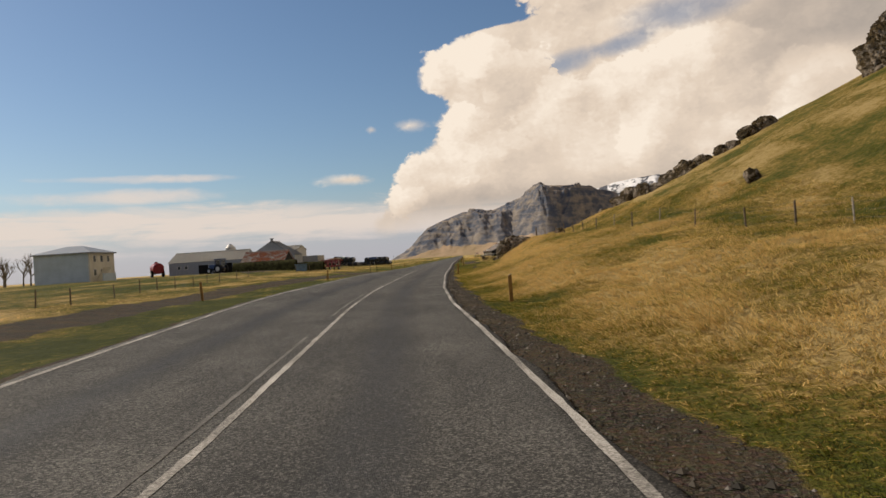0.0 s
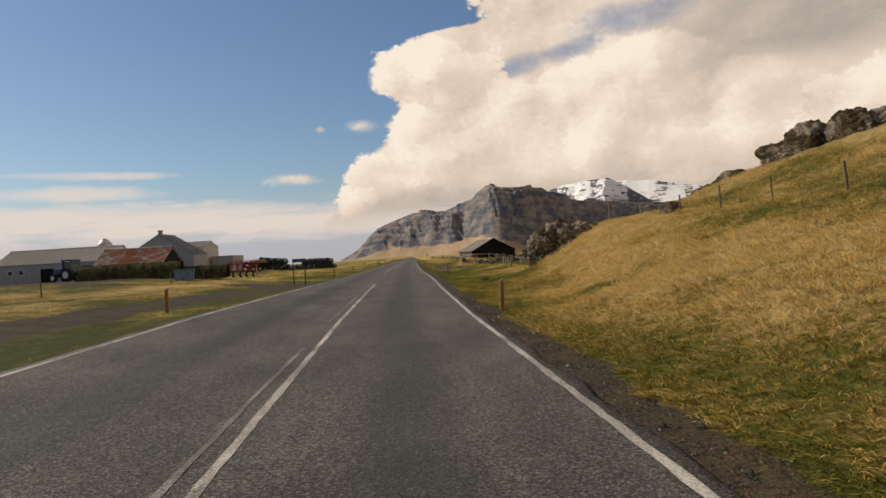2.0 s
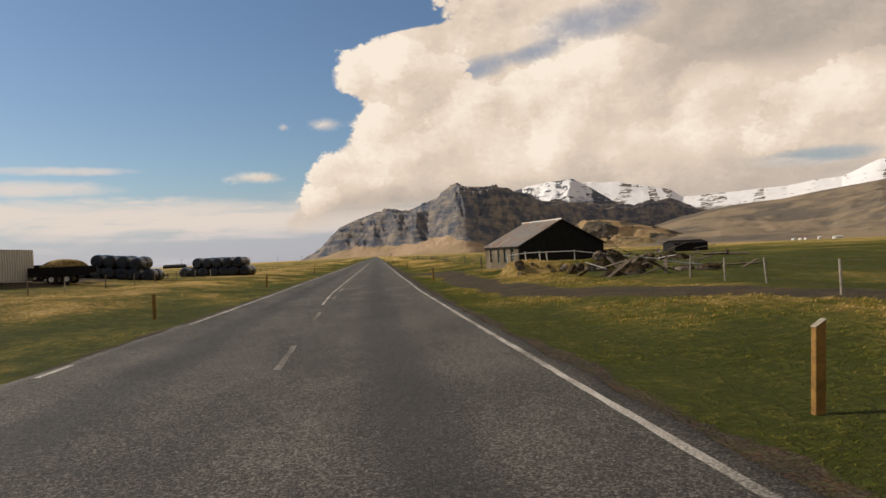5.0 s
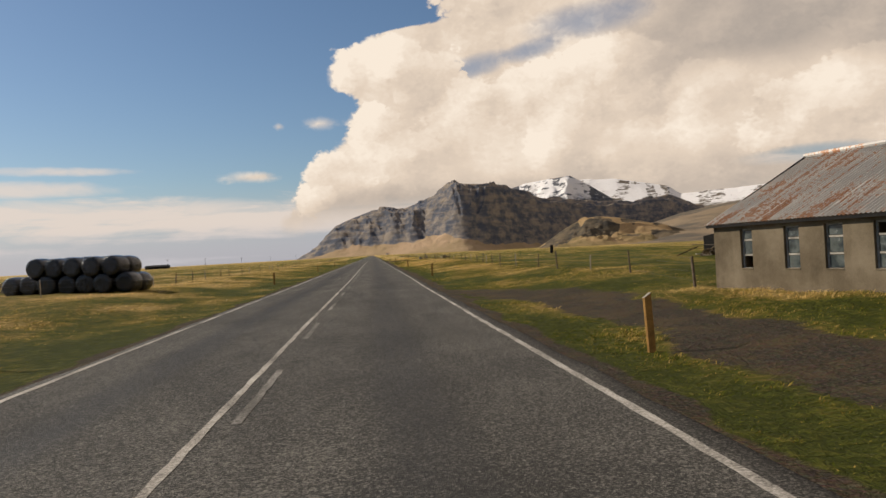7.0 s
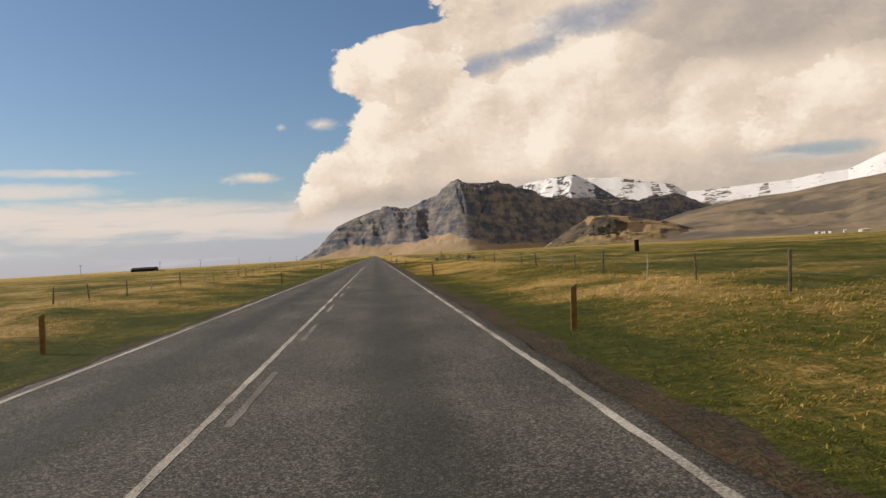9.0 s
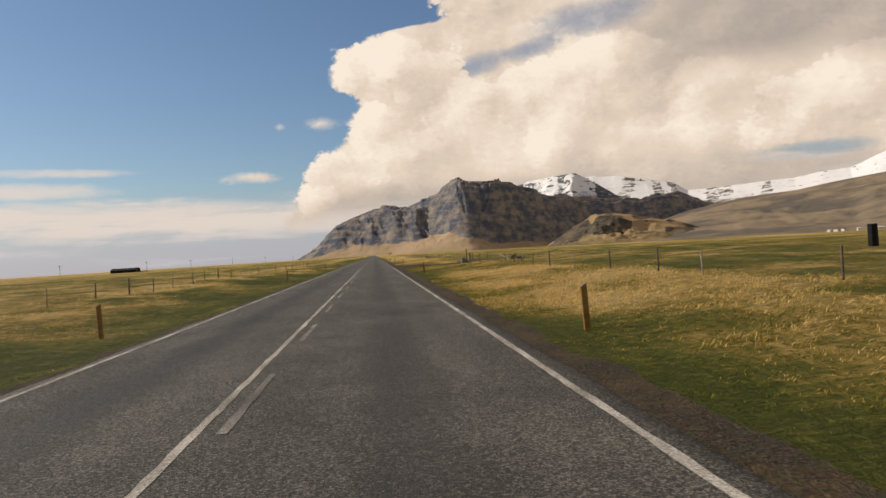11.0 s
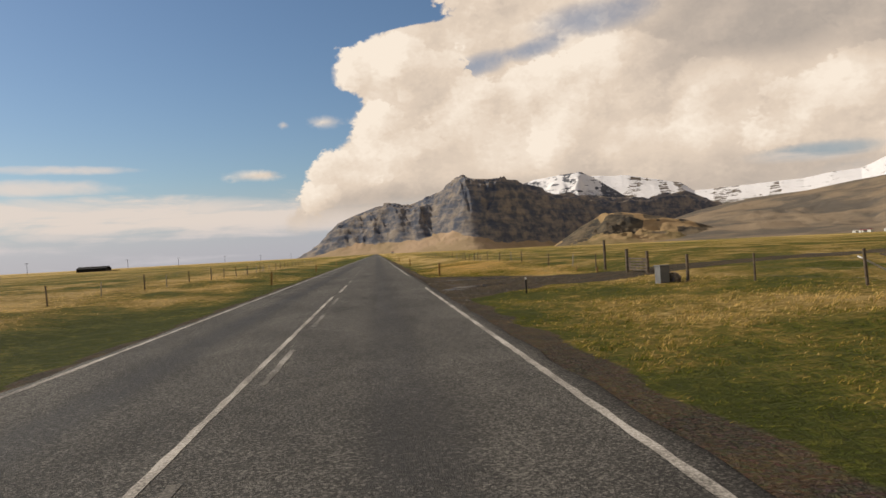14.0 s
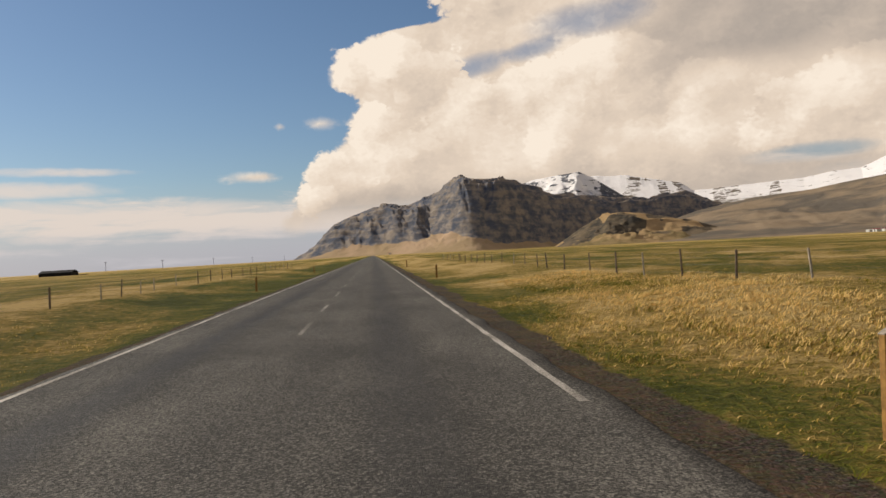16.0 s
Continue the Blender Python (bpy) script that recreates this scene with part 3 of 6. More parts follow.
def gravel_at(x, y):
    """0 to 1: where gravel or bare soil lies instead of grass."""
    c = centre(y)
    dr, dl = x - (c + 4.0), (c + left_at(y)) - x
    n = fbm(x, y, 1.6, 3, 8)
    wide = np.interp(y, [0, 30, 60, 100, 160], [1.15, 1.0, 0.8, 0.8, 0.95])
    g = 1 - smooth(wide - 0.35, wide + 0.35, dr + n * 0.35)
    g = np.where(x < c, 1 - smooth(0.5, 1.15, dl + n * 0.45), g)
    g = np.maximum(g, 0.7 * (1 - smooth(0.7, 2.1, near_path(x, y, TRACK_BARN) + n * 0.8)))
    g = np.maximum(g, 0.9 * (1 - smooth(0.9, 1.9, near_path(x, y, TRACK_LEFT) + n * 0.6)))
    g = np.maximum(g, 0.95 * (1 - smooth(1.5, 2.6, near_path(x, y, TRACK_GATE) + n * 0.6)))
    fan = smooth(-1, 1, 10.5 - dr - np.where(y < 302, 302 - y, y - 302) * np.where(y < 302, 0.95, 0.8) + n * 1.6) * (dr > -1)
    fan = fan * (1 - 0.75 * smooth(298.5, 296.5, y + n) * smooth(8.0, 9.6, x + n))
    g = np.maximum(g, fan)
    mouth = smooth(-1, 1, 9.0 - dl - np.abs(y - 93) * 1.0 + n * 1.5) * (dl > -1)
    g = np.maximum(g, mouth)
    yard = smooth(-1.5, 1.5, -19.5 - x + n * 2) * smooth(86, 94, y + n * 4) * (1 - smooth(158, 170, y + n * 5)) * (1 - smooth(48, 60, -x))
    return np.clip(np.maximum(g, yard * 0.8), 0, 1)


def dry_at(x, y):
    """0 to 1: from fresh green to straw."""
    c = centre(y)
    dr, dl = x - (c + 4.0), (c + left_at(y)) - x
    base = 0.5 + 0.14 * fbm(x, y, 14, 3, 4) + 0.28 * fbm(x, y, 5.5, 2, 14) + 0.6 * fbm(x, y * 0.6, 2.2, 4, 5)
    right = np.interp(dr, [0, 1.2, 2.2, 3.5, 7, 9, 12, 60], [0.16, 0.22, 0.36, 0.52, 0.55, 0.38, 0.3, 0.34])
    south = np.interp(y, [-20, 20, 90, 96, 150, 195, 225, 245, 340, 800], [0.16, 0.14, 0.16, -0.16, -0.16, -0.16, -0.02, -0.02, 0.12, 0.2])
    hill = (1 - smooth(80, 95, y)) * smooth(1.6, 4, dr - 2.6 * smooth(50, 66, y))
    trodden = smooth(279, 286, y) * smooth(303, 297, y) * smooth(11.5, 9.0, dr)
    fresh = smooth(55, 68, y) * (1 - smooth(95, 140, y)) * (1 - smooth(4.5, 6.0, dr))
    right = right + 0.08 * smooth(100, 130, y) * smooth(0.8, 2.0, dr)
    right = right - 0.22 * fresh - 0.2 * trodden + south + hill * np.interp(dr, [0, 4, 11, 13, 16, 30], [0.05, 0.2, 0.2, -0.04, 0.16, 0.12])
    right = right + 0.45 * smooth(4.4, 3.2, np.abs(x - 12.8)) * smooth(3.2, 2.0, np.abs(y - 136.2)) + 0.16 * smooth(62, 70, y) * smooth(90, 84, y) * smooth(4, 7, dr)
    right = right - 0.24 * smooth(116, 126, y) * smooth(168, 156, y) * smooth(2.2, 3.4, dr)
    right = right + 0.5 * smooth(0.9, 0.3, np.abs(x - 11.6 + (y - 145) * 0.25)) * smooth(143, 145, y) * smooth(153, 151, y)
    left = np.interp(dl, [0, 1, 4, 6, 8.5, 11, 14, 40, 120, 900], [0.0, 0.04, 0.2, 0.42, 0.7, 0.74, 0.46, 0.46, 0.64, 0.75])
    left = left + np.interp(y, [0, 150, 190, 330], [-0.1, -0.05, 0.06, 0.04])
    return np.clip(base - 0.5 + np.where(x > c, right, left), 0, 1)


def land(x, y):
    x, y = np.asarray(x, float), np.asarray(y, float)
    c = centre(y)
    z = road_z(y)
    dr, dl = x - (c + 4.0), (c + left_at(y)) - x
    right = np.interp(dr, [-1, 0.4, 1.4, 2.6, 7, 30, 120, 400, 900, 5000], [-0.08, -0.08, -0.12, -0.1, 0.28, 0.4, -0.5, -4, -8, -20])
    farm = smooth(60, 85, y) * (1 - smooth(160, 182, y))
    left = np.interp(dl, [-1, 0.4, 1.4, 3, 7, 12, 20, 40, 150, 600, 5000], [-0.08, -0.08, -0.15, -0.12, 0.22, 0.3, 0.35, 0.4, 0.2, -0.6, -2])
    left = left + farm * np.interp(dl, [5, 12, 19, 40, 60, 160], [0, 0.2, 0.72, 0.75, 0.6, 0])
    left = left + (banked(y) - 0.03) * (1 - smooth(0.5, 7.0, dl)) * (dl > -1.5)
    flat = np.where(x > c, right, left)
    # the hill beside the bend
    bank = np.interp(dr, [0, 1.2, 2.5, 5, 8, 11.5, 14, 20, 26, 32, 37, 60, 200], [0, 0, 0.1, 0.75, 1.7, 2.55, 3.3, 6.0, 9.1, 11.9, 14.2, 25, 66])
    late = np.interp(dr, [0, 3.6, 5.2, 7, 9, 11.5, 14, 20, 26, 32, 37, 60, 200], [0, 0.05, 0.35, 1.35, 2.3, 2.7, 3.4, 6.0, 9.1, 11.9, 14.2, 25, 66])
    bank = bank + (late - bank) * smooth(50, 66, y)
    low = np.interp(y, [-60, 0, 30, 48, 200], [0.25, 0.35, 0.6, 1.0, 1.0])
    low = low + (1 - low) * smooth(12, 30, dr)
    end = np.interp(x, [0, 12, 16, 24, 29, 37, 60, 200], [82, 82, 83.5, 79.5, 74, 74, 76, 90])
    hill = bank * low * (1 - smooth(end - 4, end + 5, y))
    z = z + flat + hill
    # turf bank in front of the barn
    mound = smooth(3.6, 2.6, np.abs(x - 12.6)) * smooth(2.2, 1.3, np.abs(y - 136.4))
    z = z + 0.72 * mound
    bumps = fbm(x, y, 0.9, 2, 11) * 0.055 + fbm(x, y, 1.3, 3, 1) * 0.07 + fbm(x, y, 2.7, 2, 6) * 0.07 + fbm(x, y, 9.0, 3, 2) * 0.15
    away = np.clip(np.maximum(dr, dl) - 0.8, 0, 4) / 4
    rough = 1 + 0.9 * (1 - smooth(80, 95, y)) * (x > c)
    g = gravel_at(x, y)
    z = z + bumps * away * rough * (1 - 0.75 * g)
    # the level, trodden ground of the junction with its puddles
    level = smooth(1.2, 0.0, np.hypot((x - 7.0) / 5.5, (y - 302) / 14.0) - 0.75) * (x > c + 4.0)
    z = z * (1 - level) + level * (-0.085 + 0.02 * fbm(x, y, 1.2, 3, 9))
    for px, py, rx, ry in PUDDLES:
        z = z - 0.05 * np.exp(-(((x - px) / rx) ** 2 + ((y - py) / ry) ** 2) * 1.1)
    return z


PUDDLES = [(5.1, 298.1, 0.75, 0.65), (5.9, 299.3, 0.85, 0.65), (7.1, 300.5, 0.95, 0.42), (5.4, 301.6, 0.85, 0.35), (6.3, 307.2, 1.75, 0.6), (8.7, 306.3, 1.7, 0.55), (4.55, 309.0, 0.3, 0.45), (4.62, 304.1, 0.5, 0.32)]


def axis(lo, hi, step, far_lo, far_hi, grow=1.17):
    a = list(np.arange(lo, hi + step / 2, step))
    s = step
    while a[-1] < far_hi:
        s *= grow
        a.append(a[-1] + s)
    s = step
    while a[0] > far_lo:
        s *= grow
        a.insert(0, a[0] - s)
    return np.array(a)


def sheet(name, xs, ys, zs, mat):
    nx, ny = len(xs), len(ys)
    gx, gy = np.meshgrid(xs, ys)
    v = np.stack([gx.ravel(), gy.ravel(), zs.ravel()], 1)
    i = np.arange((ny - 1) * (nx - 1))
    q = (i // (nx - 1)) * nx + i % (nx - 1)
    f = np.stack([q, q + 1, q + nx + 1, q + nx], 1)
    me = bpy.data.meshes.new(name)
    me.from_pydata(v.tolist(), [], f.tolist())
    me.materials.append(mat)
    me.shade_smooth()
    return new(name, me)


def give(ob, **fields):
    """Writes a value for each point of a mesh, for its material to read."""
    for key, values in fields.items():
        at = ob.data.attributes.new(key, "FLOAT", "POINT")
        at.data.foreach_set("value", np.ascontiguousarray(values, dtype=np.float32).ravel())
    return ob


gxs = axis(-22, 28, 0.27, -4600, 4600)
gys = axis(2, 345, 0.38, -700, 4800)
ax, ay = np.meshgrid(gxs, gys)
ground = tagged(sheet("ground", gxs, gys, land(ax, ay), MAT["grass"]), "rough pasture of green and straw-dry tussock grass", "ground", kind="structure")
give(ground, gravel=gravel_at(ax, ay), dry=dry_at(ax, ay))

ROAD_Y = np.concatenate([np.arange(-60, 420, 1.0), np.geomspace(420, 4000, 70)])


def road_sheet():
    us = np.array([-1.0, -0.93, -0.7, -0.4, -0.1, 0.0, 0.15, 0.4, 0.7, 0.93, 1.0])
    rows, across = [], []
    for y in ROAD_Y:
        c, l = float(centre(y)), float(left_at(y)) - 0.2
        wob = 0.05 * math.sin(y * 1.7) * math.sin(y * 0.37) + 0.03 * math.sin(y * 4.3 + 1)
        if y < 40:
            wob += 0.11 * noise.noise(Vector((y * 1.3, 0.5, 0.0))) + 0.05 * noise.noise(Vector((y * 4.1, 2.5, 0.0)))
        r = float(right_at(y)) + np.interp(y, [0, 30, 80], [0.12, 0.16, 0.32]) + wob
        xs = np.where(us < 0, -us * (l + wob), us * r)
        z = float(road_z(y)) + np.where(us < 0, -us * (float(banked(y)) - 0.02), -0.03 * us)
        rows.append(np.stack([c + xs, np.full(len(us), y), z], 1))
        across.append(xs)
    v = np.concatenate(rows)
    nx, ny = len(us), len(ROAD_Y)
    i = np.arange((ny - 1) * (nx - 1))
    q = (i // (nx - 1)) * nx + i % (nx - 1)
    me = bpy.data.meshes.new("road")
    # a skirt gives the broken edge its thickness
    n0 = len(v)
    skirt = np.concatenate([v[0::nx] - (0.03, 0, 0.12), v[nx - 1::nx] + (0.03, 0, -0.12)])
    f = np.stack([q, q + 1, q + nx + 1, q + nx], 1).tolist()
    for k in range(ny - 1):
        f.append((n0 + k, k * nx, (k + 1) * nx, n0 + k + 1))
        f.append((k * nx + nx - 1, n0 + ny + k, n0 + ny + k + 1, (k + 1) * nx + nx - 1))
    me.from_pydata(np.concatenate([v, skirt]).tolist(), [], f)
    me.materials.append(MAT["asphalt"])
    me.shade_smooth()
    ob = new("road", me)
    give(ob, across=np.concatenate([np.concatenate(across), np.full(ny, -3.5), np.full(ny, 4.3)]))
    return tagged(ob, "grey asphalt two-lane country road with worn wheel tracks", "road", kind="structure")


road_sheet()


def road_height(y, off):
    l = float(left_at(y)) - 0.2
    return float(road_z(y)) + ((off / l) * (float(banked(y)) - 0.02) if off < 0 else -0.03 * off / 4.3)


def stripe(name, offset, width, y0, y1, label, lift=0.005, ragged=0.012):
    """A painted line with uneven sides."""
    v, f = [], []
    step = 0.35 if y1 < 420 else 0.5
    ys = np.arange(y0, min(y1, 420), step)
    if y1 > 420:
        ys = np.concatenate([ys, np.geomspace(max(y0, 420.5), y1, 60)])
    for k, y in enumerate(ys):
        c, o = float(centre(y)), float(offset(y))
        a = o - width / 2 + random.uniform(-ragged, ragged)
        b = o + width / 2 + random.uniform(-ragged, ragged)
        v += [(c + a, y, road_height(y, a) + lift), (c + b, y, road_height(y, b) + lift)]
        if k:
            i = 2 * k
            f.append((i - 2, i - 1, i + 1, i))
    return tagged(new(name, mesh_of(name, v, f, MAT["faded" if "faded" in label else "line"])), label, "road marking", kind="structure")


stripe("edge_line", right_at, 0.105, -40, 299.6, "worn white painted edge line on asphalt")
stripe("edge_line", right_at, 0.105, 316.5, 1800, "worn white painted edge line on asphalt")
stripe("edge_line", left_at, 0.11, -40, 84.0, "worn white painted edge line on asphalt")
stripe("edge_line", left_at, 0.11, 116.0, 1800, "worn white painted edge line on asphalt")
for y in (87.5, 97.0, 106.5):
    stripe("edge_dash", left_at, 0.1, y, y + 1.6, "short white dash across the farm turning")
stripe("centre_line", solid_at, 0.10, -40, 86.0, "solid white centre line on asphalt")
stripe("centre_line", solid_at, 0.095, 122.0, 296.2, "solid white centre line on asphalt")
for y in np.arange(3.6, 76, 17.95):
    stripe("centre_dash", lambda v: solid_at(v) - 0.27, 0.07, y, y + 12.6, "faded white dash beside the centre line")
for y in np.arange(125.0, 293, 7.56):
    stripe("centre_dash", lambda v: solid_at(v) + 0.27, 0.10, y, y + 3.6, "faded white dash beside the centre line")
stripe("centre_dash", lambda v: solid_at(v) + 0.02, 0.06, 80.0, 86.5, "thin faded white dash of the centre line")
stripe("centre_dash", lambda v: solid_at(v) + 0.12, 0.11, 299.2, 306.3, "white dash of the broken centre line")
for y in (96.0, 106.0, 115.0, 310.4, 325.0, 331.5, 340.5, 349.5, 358.5, 367.5, 376.5, 385.5, 394.5, 403.5):
    stripe("centre_dash", lambda v: solid_at(v) + 0.12, 0.11, y, y + 3.4, "faded white dash of the broken centre line")


# ---------------------------------------------------------------- mountains
def range_of(name, ridge, mat, label, foot, near, deep, seed, cliff=0.0, rough=0.1, nose=None, category="mountain", swell=420.0, rugged=0.0, crags=0.0):
    """A range: ridge gives (azimuth, elevation) of its skyline, near the distance of its foot and deep how far behind that the ridge stands (azimuth, metres)."""
    a0, a1 = ridge[0][0], ridge[-1][0]
    azs = np.linspace(a0, a1, int((a1 - a0) / (0.045 if cliff else 0.07)))
    els = np.interp(azs, [r[0] for r in ridge], [r[1] for r in ridge])
    t = np.concatenate([np.linspace(0, 1, 150 if cliff else 100), [1.03, 1.08, 1.2]])
    A, T = np.meshgrid(azs, t)
    u = np.clip(T, 0, 1)
    # the face bends back on both sides of its nose
    back = np.zeros_like(A) if nose is None else (np.sqrt((A - nose[0]) ** 2 + 0.5) - 0.7) * np.where(A > nose[0], nose[2], nose[1])
    depth = np.interp(A, [d[0] for d in deep], [d[1] for d in deep])
    D = near + back + depth * T
    X, Y = 2 + D * np.sin(np.radians(A)), 170 + D * np.cos(np.radians(A))
    s = A * near * 0.01745
    E = np.tile(els, (len(t), 1)) + 0.05 * fbm(s, 0 * s, 60.0, 4, seed + 9) * smooth(0.8, 1.0, u)
    top = (near + back + depth) * np.tan(np.radians(E)) + 1.6
    # scree to the foot of the cliffs, steep broken cliffs, and a gentler shoulder over them
    wander = s + 26 * fbm(s, u * 90, 130.0, 3, seed + 8)
    spur = 1 - 2 * np.abs(fbm(wander, u * 40, 150.0, 4, seed + 3))
    cut = 0.34 + 0.07 * fbm(s, u * 20, 420.0, 2, seed + 2) - 0.15 * (spur - 0.35) * (cliff > 0)
    cut = np.clip(cut * (1 - 0.6 * smooth(7.5, 9.5, A)), 0.08, np.interp(A, [-6, 3, 6.5, 8], [0.5, 0.5, 0.3, 0.26]))
    scree = 0.72 * cut
    wall = 0.27 + 0.06 * fbm(s, u * 30, 160.0, 2, seed + 6)
    rise = np.clip((u - cut) / wall, 0, 1)
    craggy = np.where(u < cut, scree * (u / cut) ** 1.2, scree + (0.86 - scree) * rise + 0.14 * np.clip((u - cut - wall) / np.maximum(1 - cut - wall, 0.05), 0, 1))
    slope = u * (0.72 + 0.28 * u)
    prof = slope + (craggy - slope) * cliff
    k = smooth(0.03, 0.3, u) * smooth(1.0, 0.86, u)
    lump = fbm(X, Y, swell, 5, seed)
    # buttresses stand out between gullies
    rib = 1 - 2 * np.abs(fbm(s + 70 * fbm(X, Y, 220, 3, seed + 8), u * 260, swell * 0.48, 5, seed + 3))
    fluted = 1 - 2 * np.abs(fbm(wander + u * 90, u * 330, 38.0, 4, seed + 13))
    chip = fbm(s, u * 420, 42.0, 3, seed + 11)
    Z = foot + (top - foot) * (prof + k * (rough * lump + rugged * (rib - 0.45) + 0.22 * rugged * chip + 0.085 * cliff * (fluted - 0.4) * smooth(0.3, 0.45, u)))
    if cliff:
        band = 24.0
        drift = 0.9 * fbm(X, Y, 260, 4, seed + 5)
        q = Z / band + drift
        fr = q - np.floor(q)
        step = (np.floor(q) + smooth(0.3, 0.75, fr) - drift) * band
        Z = Z + (step - Z) * 0.34 * cliff * smooth(0.0, 0.12, u - cut) * smooth(1.0, 0.9, u)
    stone = smooth(cut - 0.06, cut + 0.02, u + 0.05 * chip) * cliff
    crag = smooth(0.02, 0.2, fbm(s, u * 120, 70.0, 4, seed + 12)) * smooth(0.25, 0.4, u) * crags
    stone = np.maximum(stone, crag)
    Z = np.where(T > 1.0, Z - (T - 1.0) * 500, Z)
    ny, nx = Z.shape
    v = np.stack([X.ravel(), Y.ravel(), Z.ravel()], 1)
    i = np.arange((ny - 1) * (nx - 1))
    q = (i // (nx - 1)) * nx + i % (nx - 1)
    f = np.stack([q, q + 1, q + nx + 1, q + nx], 1)
    me = bpy.data.meshes.new(name)
    me.from_pydata(v.tolist(), [], f.tolist())
    me.materials.append(mat)
    me.shade_smooth()
    ob = new(name, me)
    give(ob, stone=stone.ravel())
    return tagged(ob, label, category, kind="structure")


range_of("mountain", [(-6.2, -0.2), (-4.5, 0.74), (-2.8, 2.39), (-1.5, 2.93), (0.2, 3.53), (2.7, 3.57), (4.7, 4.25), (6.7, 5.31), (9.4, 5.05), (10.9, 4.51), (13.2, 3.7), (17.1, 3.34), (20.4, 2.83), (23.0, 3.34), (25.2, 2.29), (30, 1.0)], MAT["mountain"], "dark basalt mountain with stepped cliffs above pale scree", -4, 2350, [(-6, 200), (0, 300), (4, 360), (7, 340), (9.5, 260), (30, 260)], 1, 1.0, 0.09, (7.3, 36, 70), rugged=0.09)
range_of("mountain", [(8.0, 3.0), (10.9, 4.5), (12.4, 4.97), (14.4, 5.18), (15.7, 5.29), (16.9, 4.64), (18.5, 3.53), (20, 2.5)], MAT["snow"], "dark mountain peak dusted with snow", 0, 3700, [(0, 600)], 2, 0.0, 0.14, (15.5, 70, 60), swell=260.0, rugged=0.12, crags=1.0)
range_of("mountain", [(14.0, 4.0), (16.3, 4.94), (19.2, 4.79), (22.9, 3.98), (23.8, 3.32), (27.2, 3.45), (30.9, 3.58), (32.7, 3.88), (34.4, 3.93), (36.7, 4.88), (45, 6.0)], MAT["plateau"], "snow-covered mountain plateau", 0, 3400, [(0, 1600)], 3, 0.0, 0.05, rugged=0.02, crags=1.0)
range_of("mountain", [(20, 0.8), (23.8, 1.86), (27.1, 2.43), (30.8, 2.71), (33.7, 3.16), (36.6, 3.5), (45, 4.2)], MAT["heath"], "brown heath-covered mountain flank", -9, 1500, [(0, 1700)], 4, 0.0, 0.16, rugged=0.09, crags=0.5)
range_of("hill", [(12.6, -0.3), (13.0, -0.22), (15.2, 1.17), (16.8, 1.93), (17.8, 2.07), (19.5, 1.83), (21.1, 1.5), (23.1, 0.86), (25.4, 0.2), (30.7, -0.26)], MAT["knoll"], "low straw-coloured grassy hill with dark crags", -8, 1650, [(0, 340)], 5, 0.0, 0.2, (17.4, 14, 10), "hill", 170.0, 0.3, 1.0)


# ---------------------------------------------------------------- shapes
def thing(name, label, category, x, y, z=None, turn=0.0, group="", kind=""):
    e = new(name)
    e.matrix_world = pose(x, y, float(land(x, y)) if z is None else z, 0, 0, turn)
    return tagged(e, label, category, group, kind)


def boxes(*rows):
    bm = bmesh.new()
    for r in rows:
        box_bm(bm, *r)
    return bm


def soft_box(x0, x1, y0, y1, z0, z1, bevel=0.02):
    bm = boxes((x0, x1, y0, y1, z0, z1))
    bmesh.ops.bevel(bm, geom=bm.edges[:], offset=bevel, segments=2, affect="EDGES", profile=0.6)
    return bm


def tube(bm, p, q, r0, r1=None, n=8):
    """A tapered round bar from p to q."""
    p, q = Vector(p), Vector(q)
    r1 = r0 if r1 is None else r1
    m = Matrix.Translation((p + q) / 2) @ (q - p).to_track_quat("Z", "Y").to_matrix().to_4x4()
    bmesh.ops.create_cone(bm, cap_ends=True, segments=n, radius1=r0, radius2=r1, depth=(q - p).length, matrix=m)
    return bm


def slab(bm, corners, thick, way=(0, 0, -1)):
    """A plate over four corners."""
    d = Vector(way) * thick
    top = [bm.verts.new(c) for c in corners]
    low = [bm.verts.new(Vector(c) + d) for c in corners]
    bm.faces.new(top)
    bm.faces.new(low[::-1])
    for i in range(4):
        j = (i + 1) % 4
        bm.faces.new((top[i], low[i], low[j], top[j]))
    return bm


def ripple_sheet(p, along, up, length, height, pitch=0.11, depth=0.016, per=6):
    """A corrugated sheet with its lower corner at p: waves run along, ribs run up."""
    bm = bmesh.new()
    a, u = Vector(along).normalized(), Vector(up).normalized()
    nrm = a.cross(u)
    n = max(6, int(length / pitch * per))
    rows = []
    for h in (0.0, height):
        rows.append([bm.verts.new(Vector(p) + a * (length * i / n) + u * h + nrm * (depth * math.sin(2 * math.pi * i / per))) for i in range(n + 1)])
    for i in range(n):
        bm.faces.new((rows[0][i], rows[0][i + 1], rows[1][i + 1], rows[1][i]))
    r = bmesh.ops.solidify(bm, geom=bm.faces[:], thickness=0.006)
    return bm


def gable_wall(x0, x1, y, z0, eave, apex, thick, mid=None):
    """An upright gable across x at depth y."""
    bm = bmesh.new()
    mid = (x0 + x1) / 2 if mid is None else mid
    prof = [(x0, z0), (x1, z0), (x1, eave), (mid, apex), (x0, eave)]
    f = [bm.verts.new((x, y, z)) for x, z in prof]
    b = [bm.verts.new((x, y + thick, z)) for x, z in prof]
    bm.faces.new(f)
    bm.faces.new(b[::-1])
    for i in range(5):
        j = (i + 1) % 5
        bm.faces.new((f[i], b[i], b[j], f[j]))
    bmesh.ops.recalc_face_normals(bm, faces=bm.faces[:])
    return bm


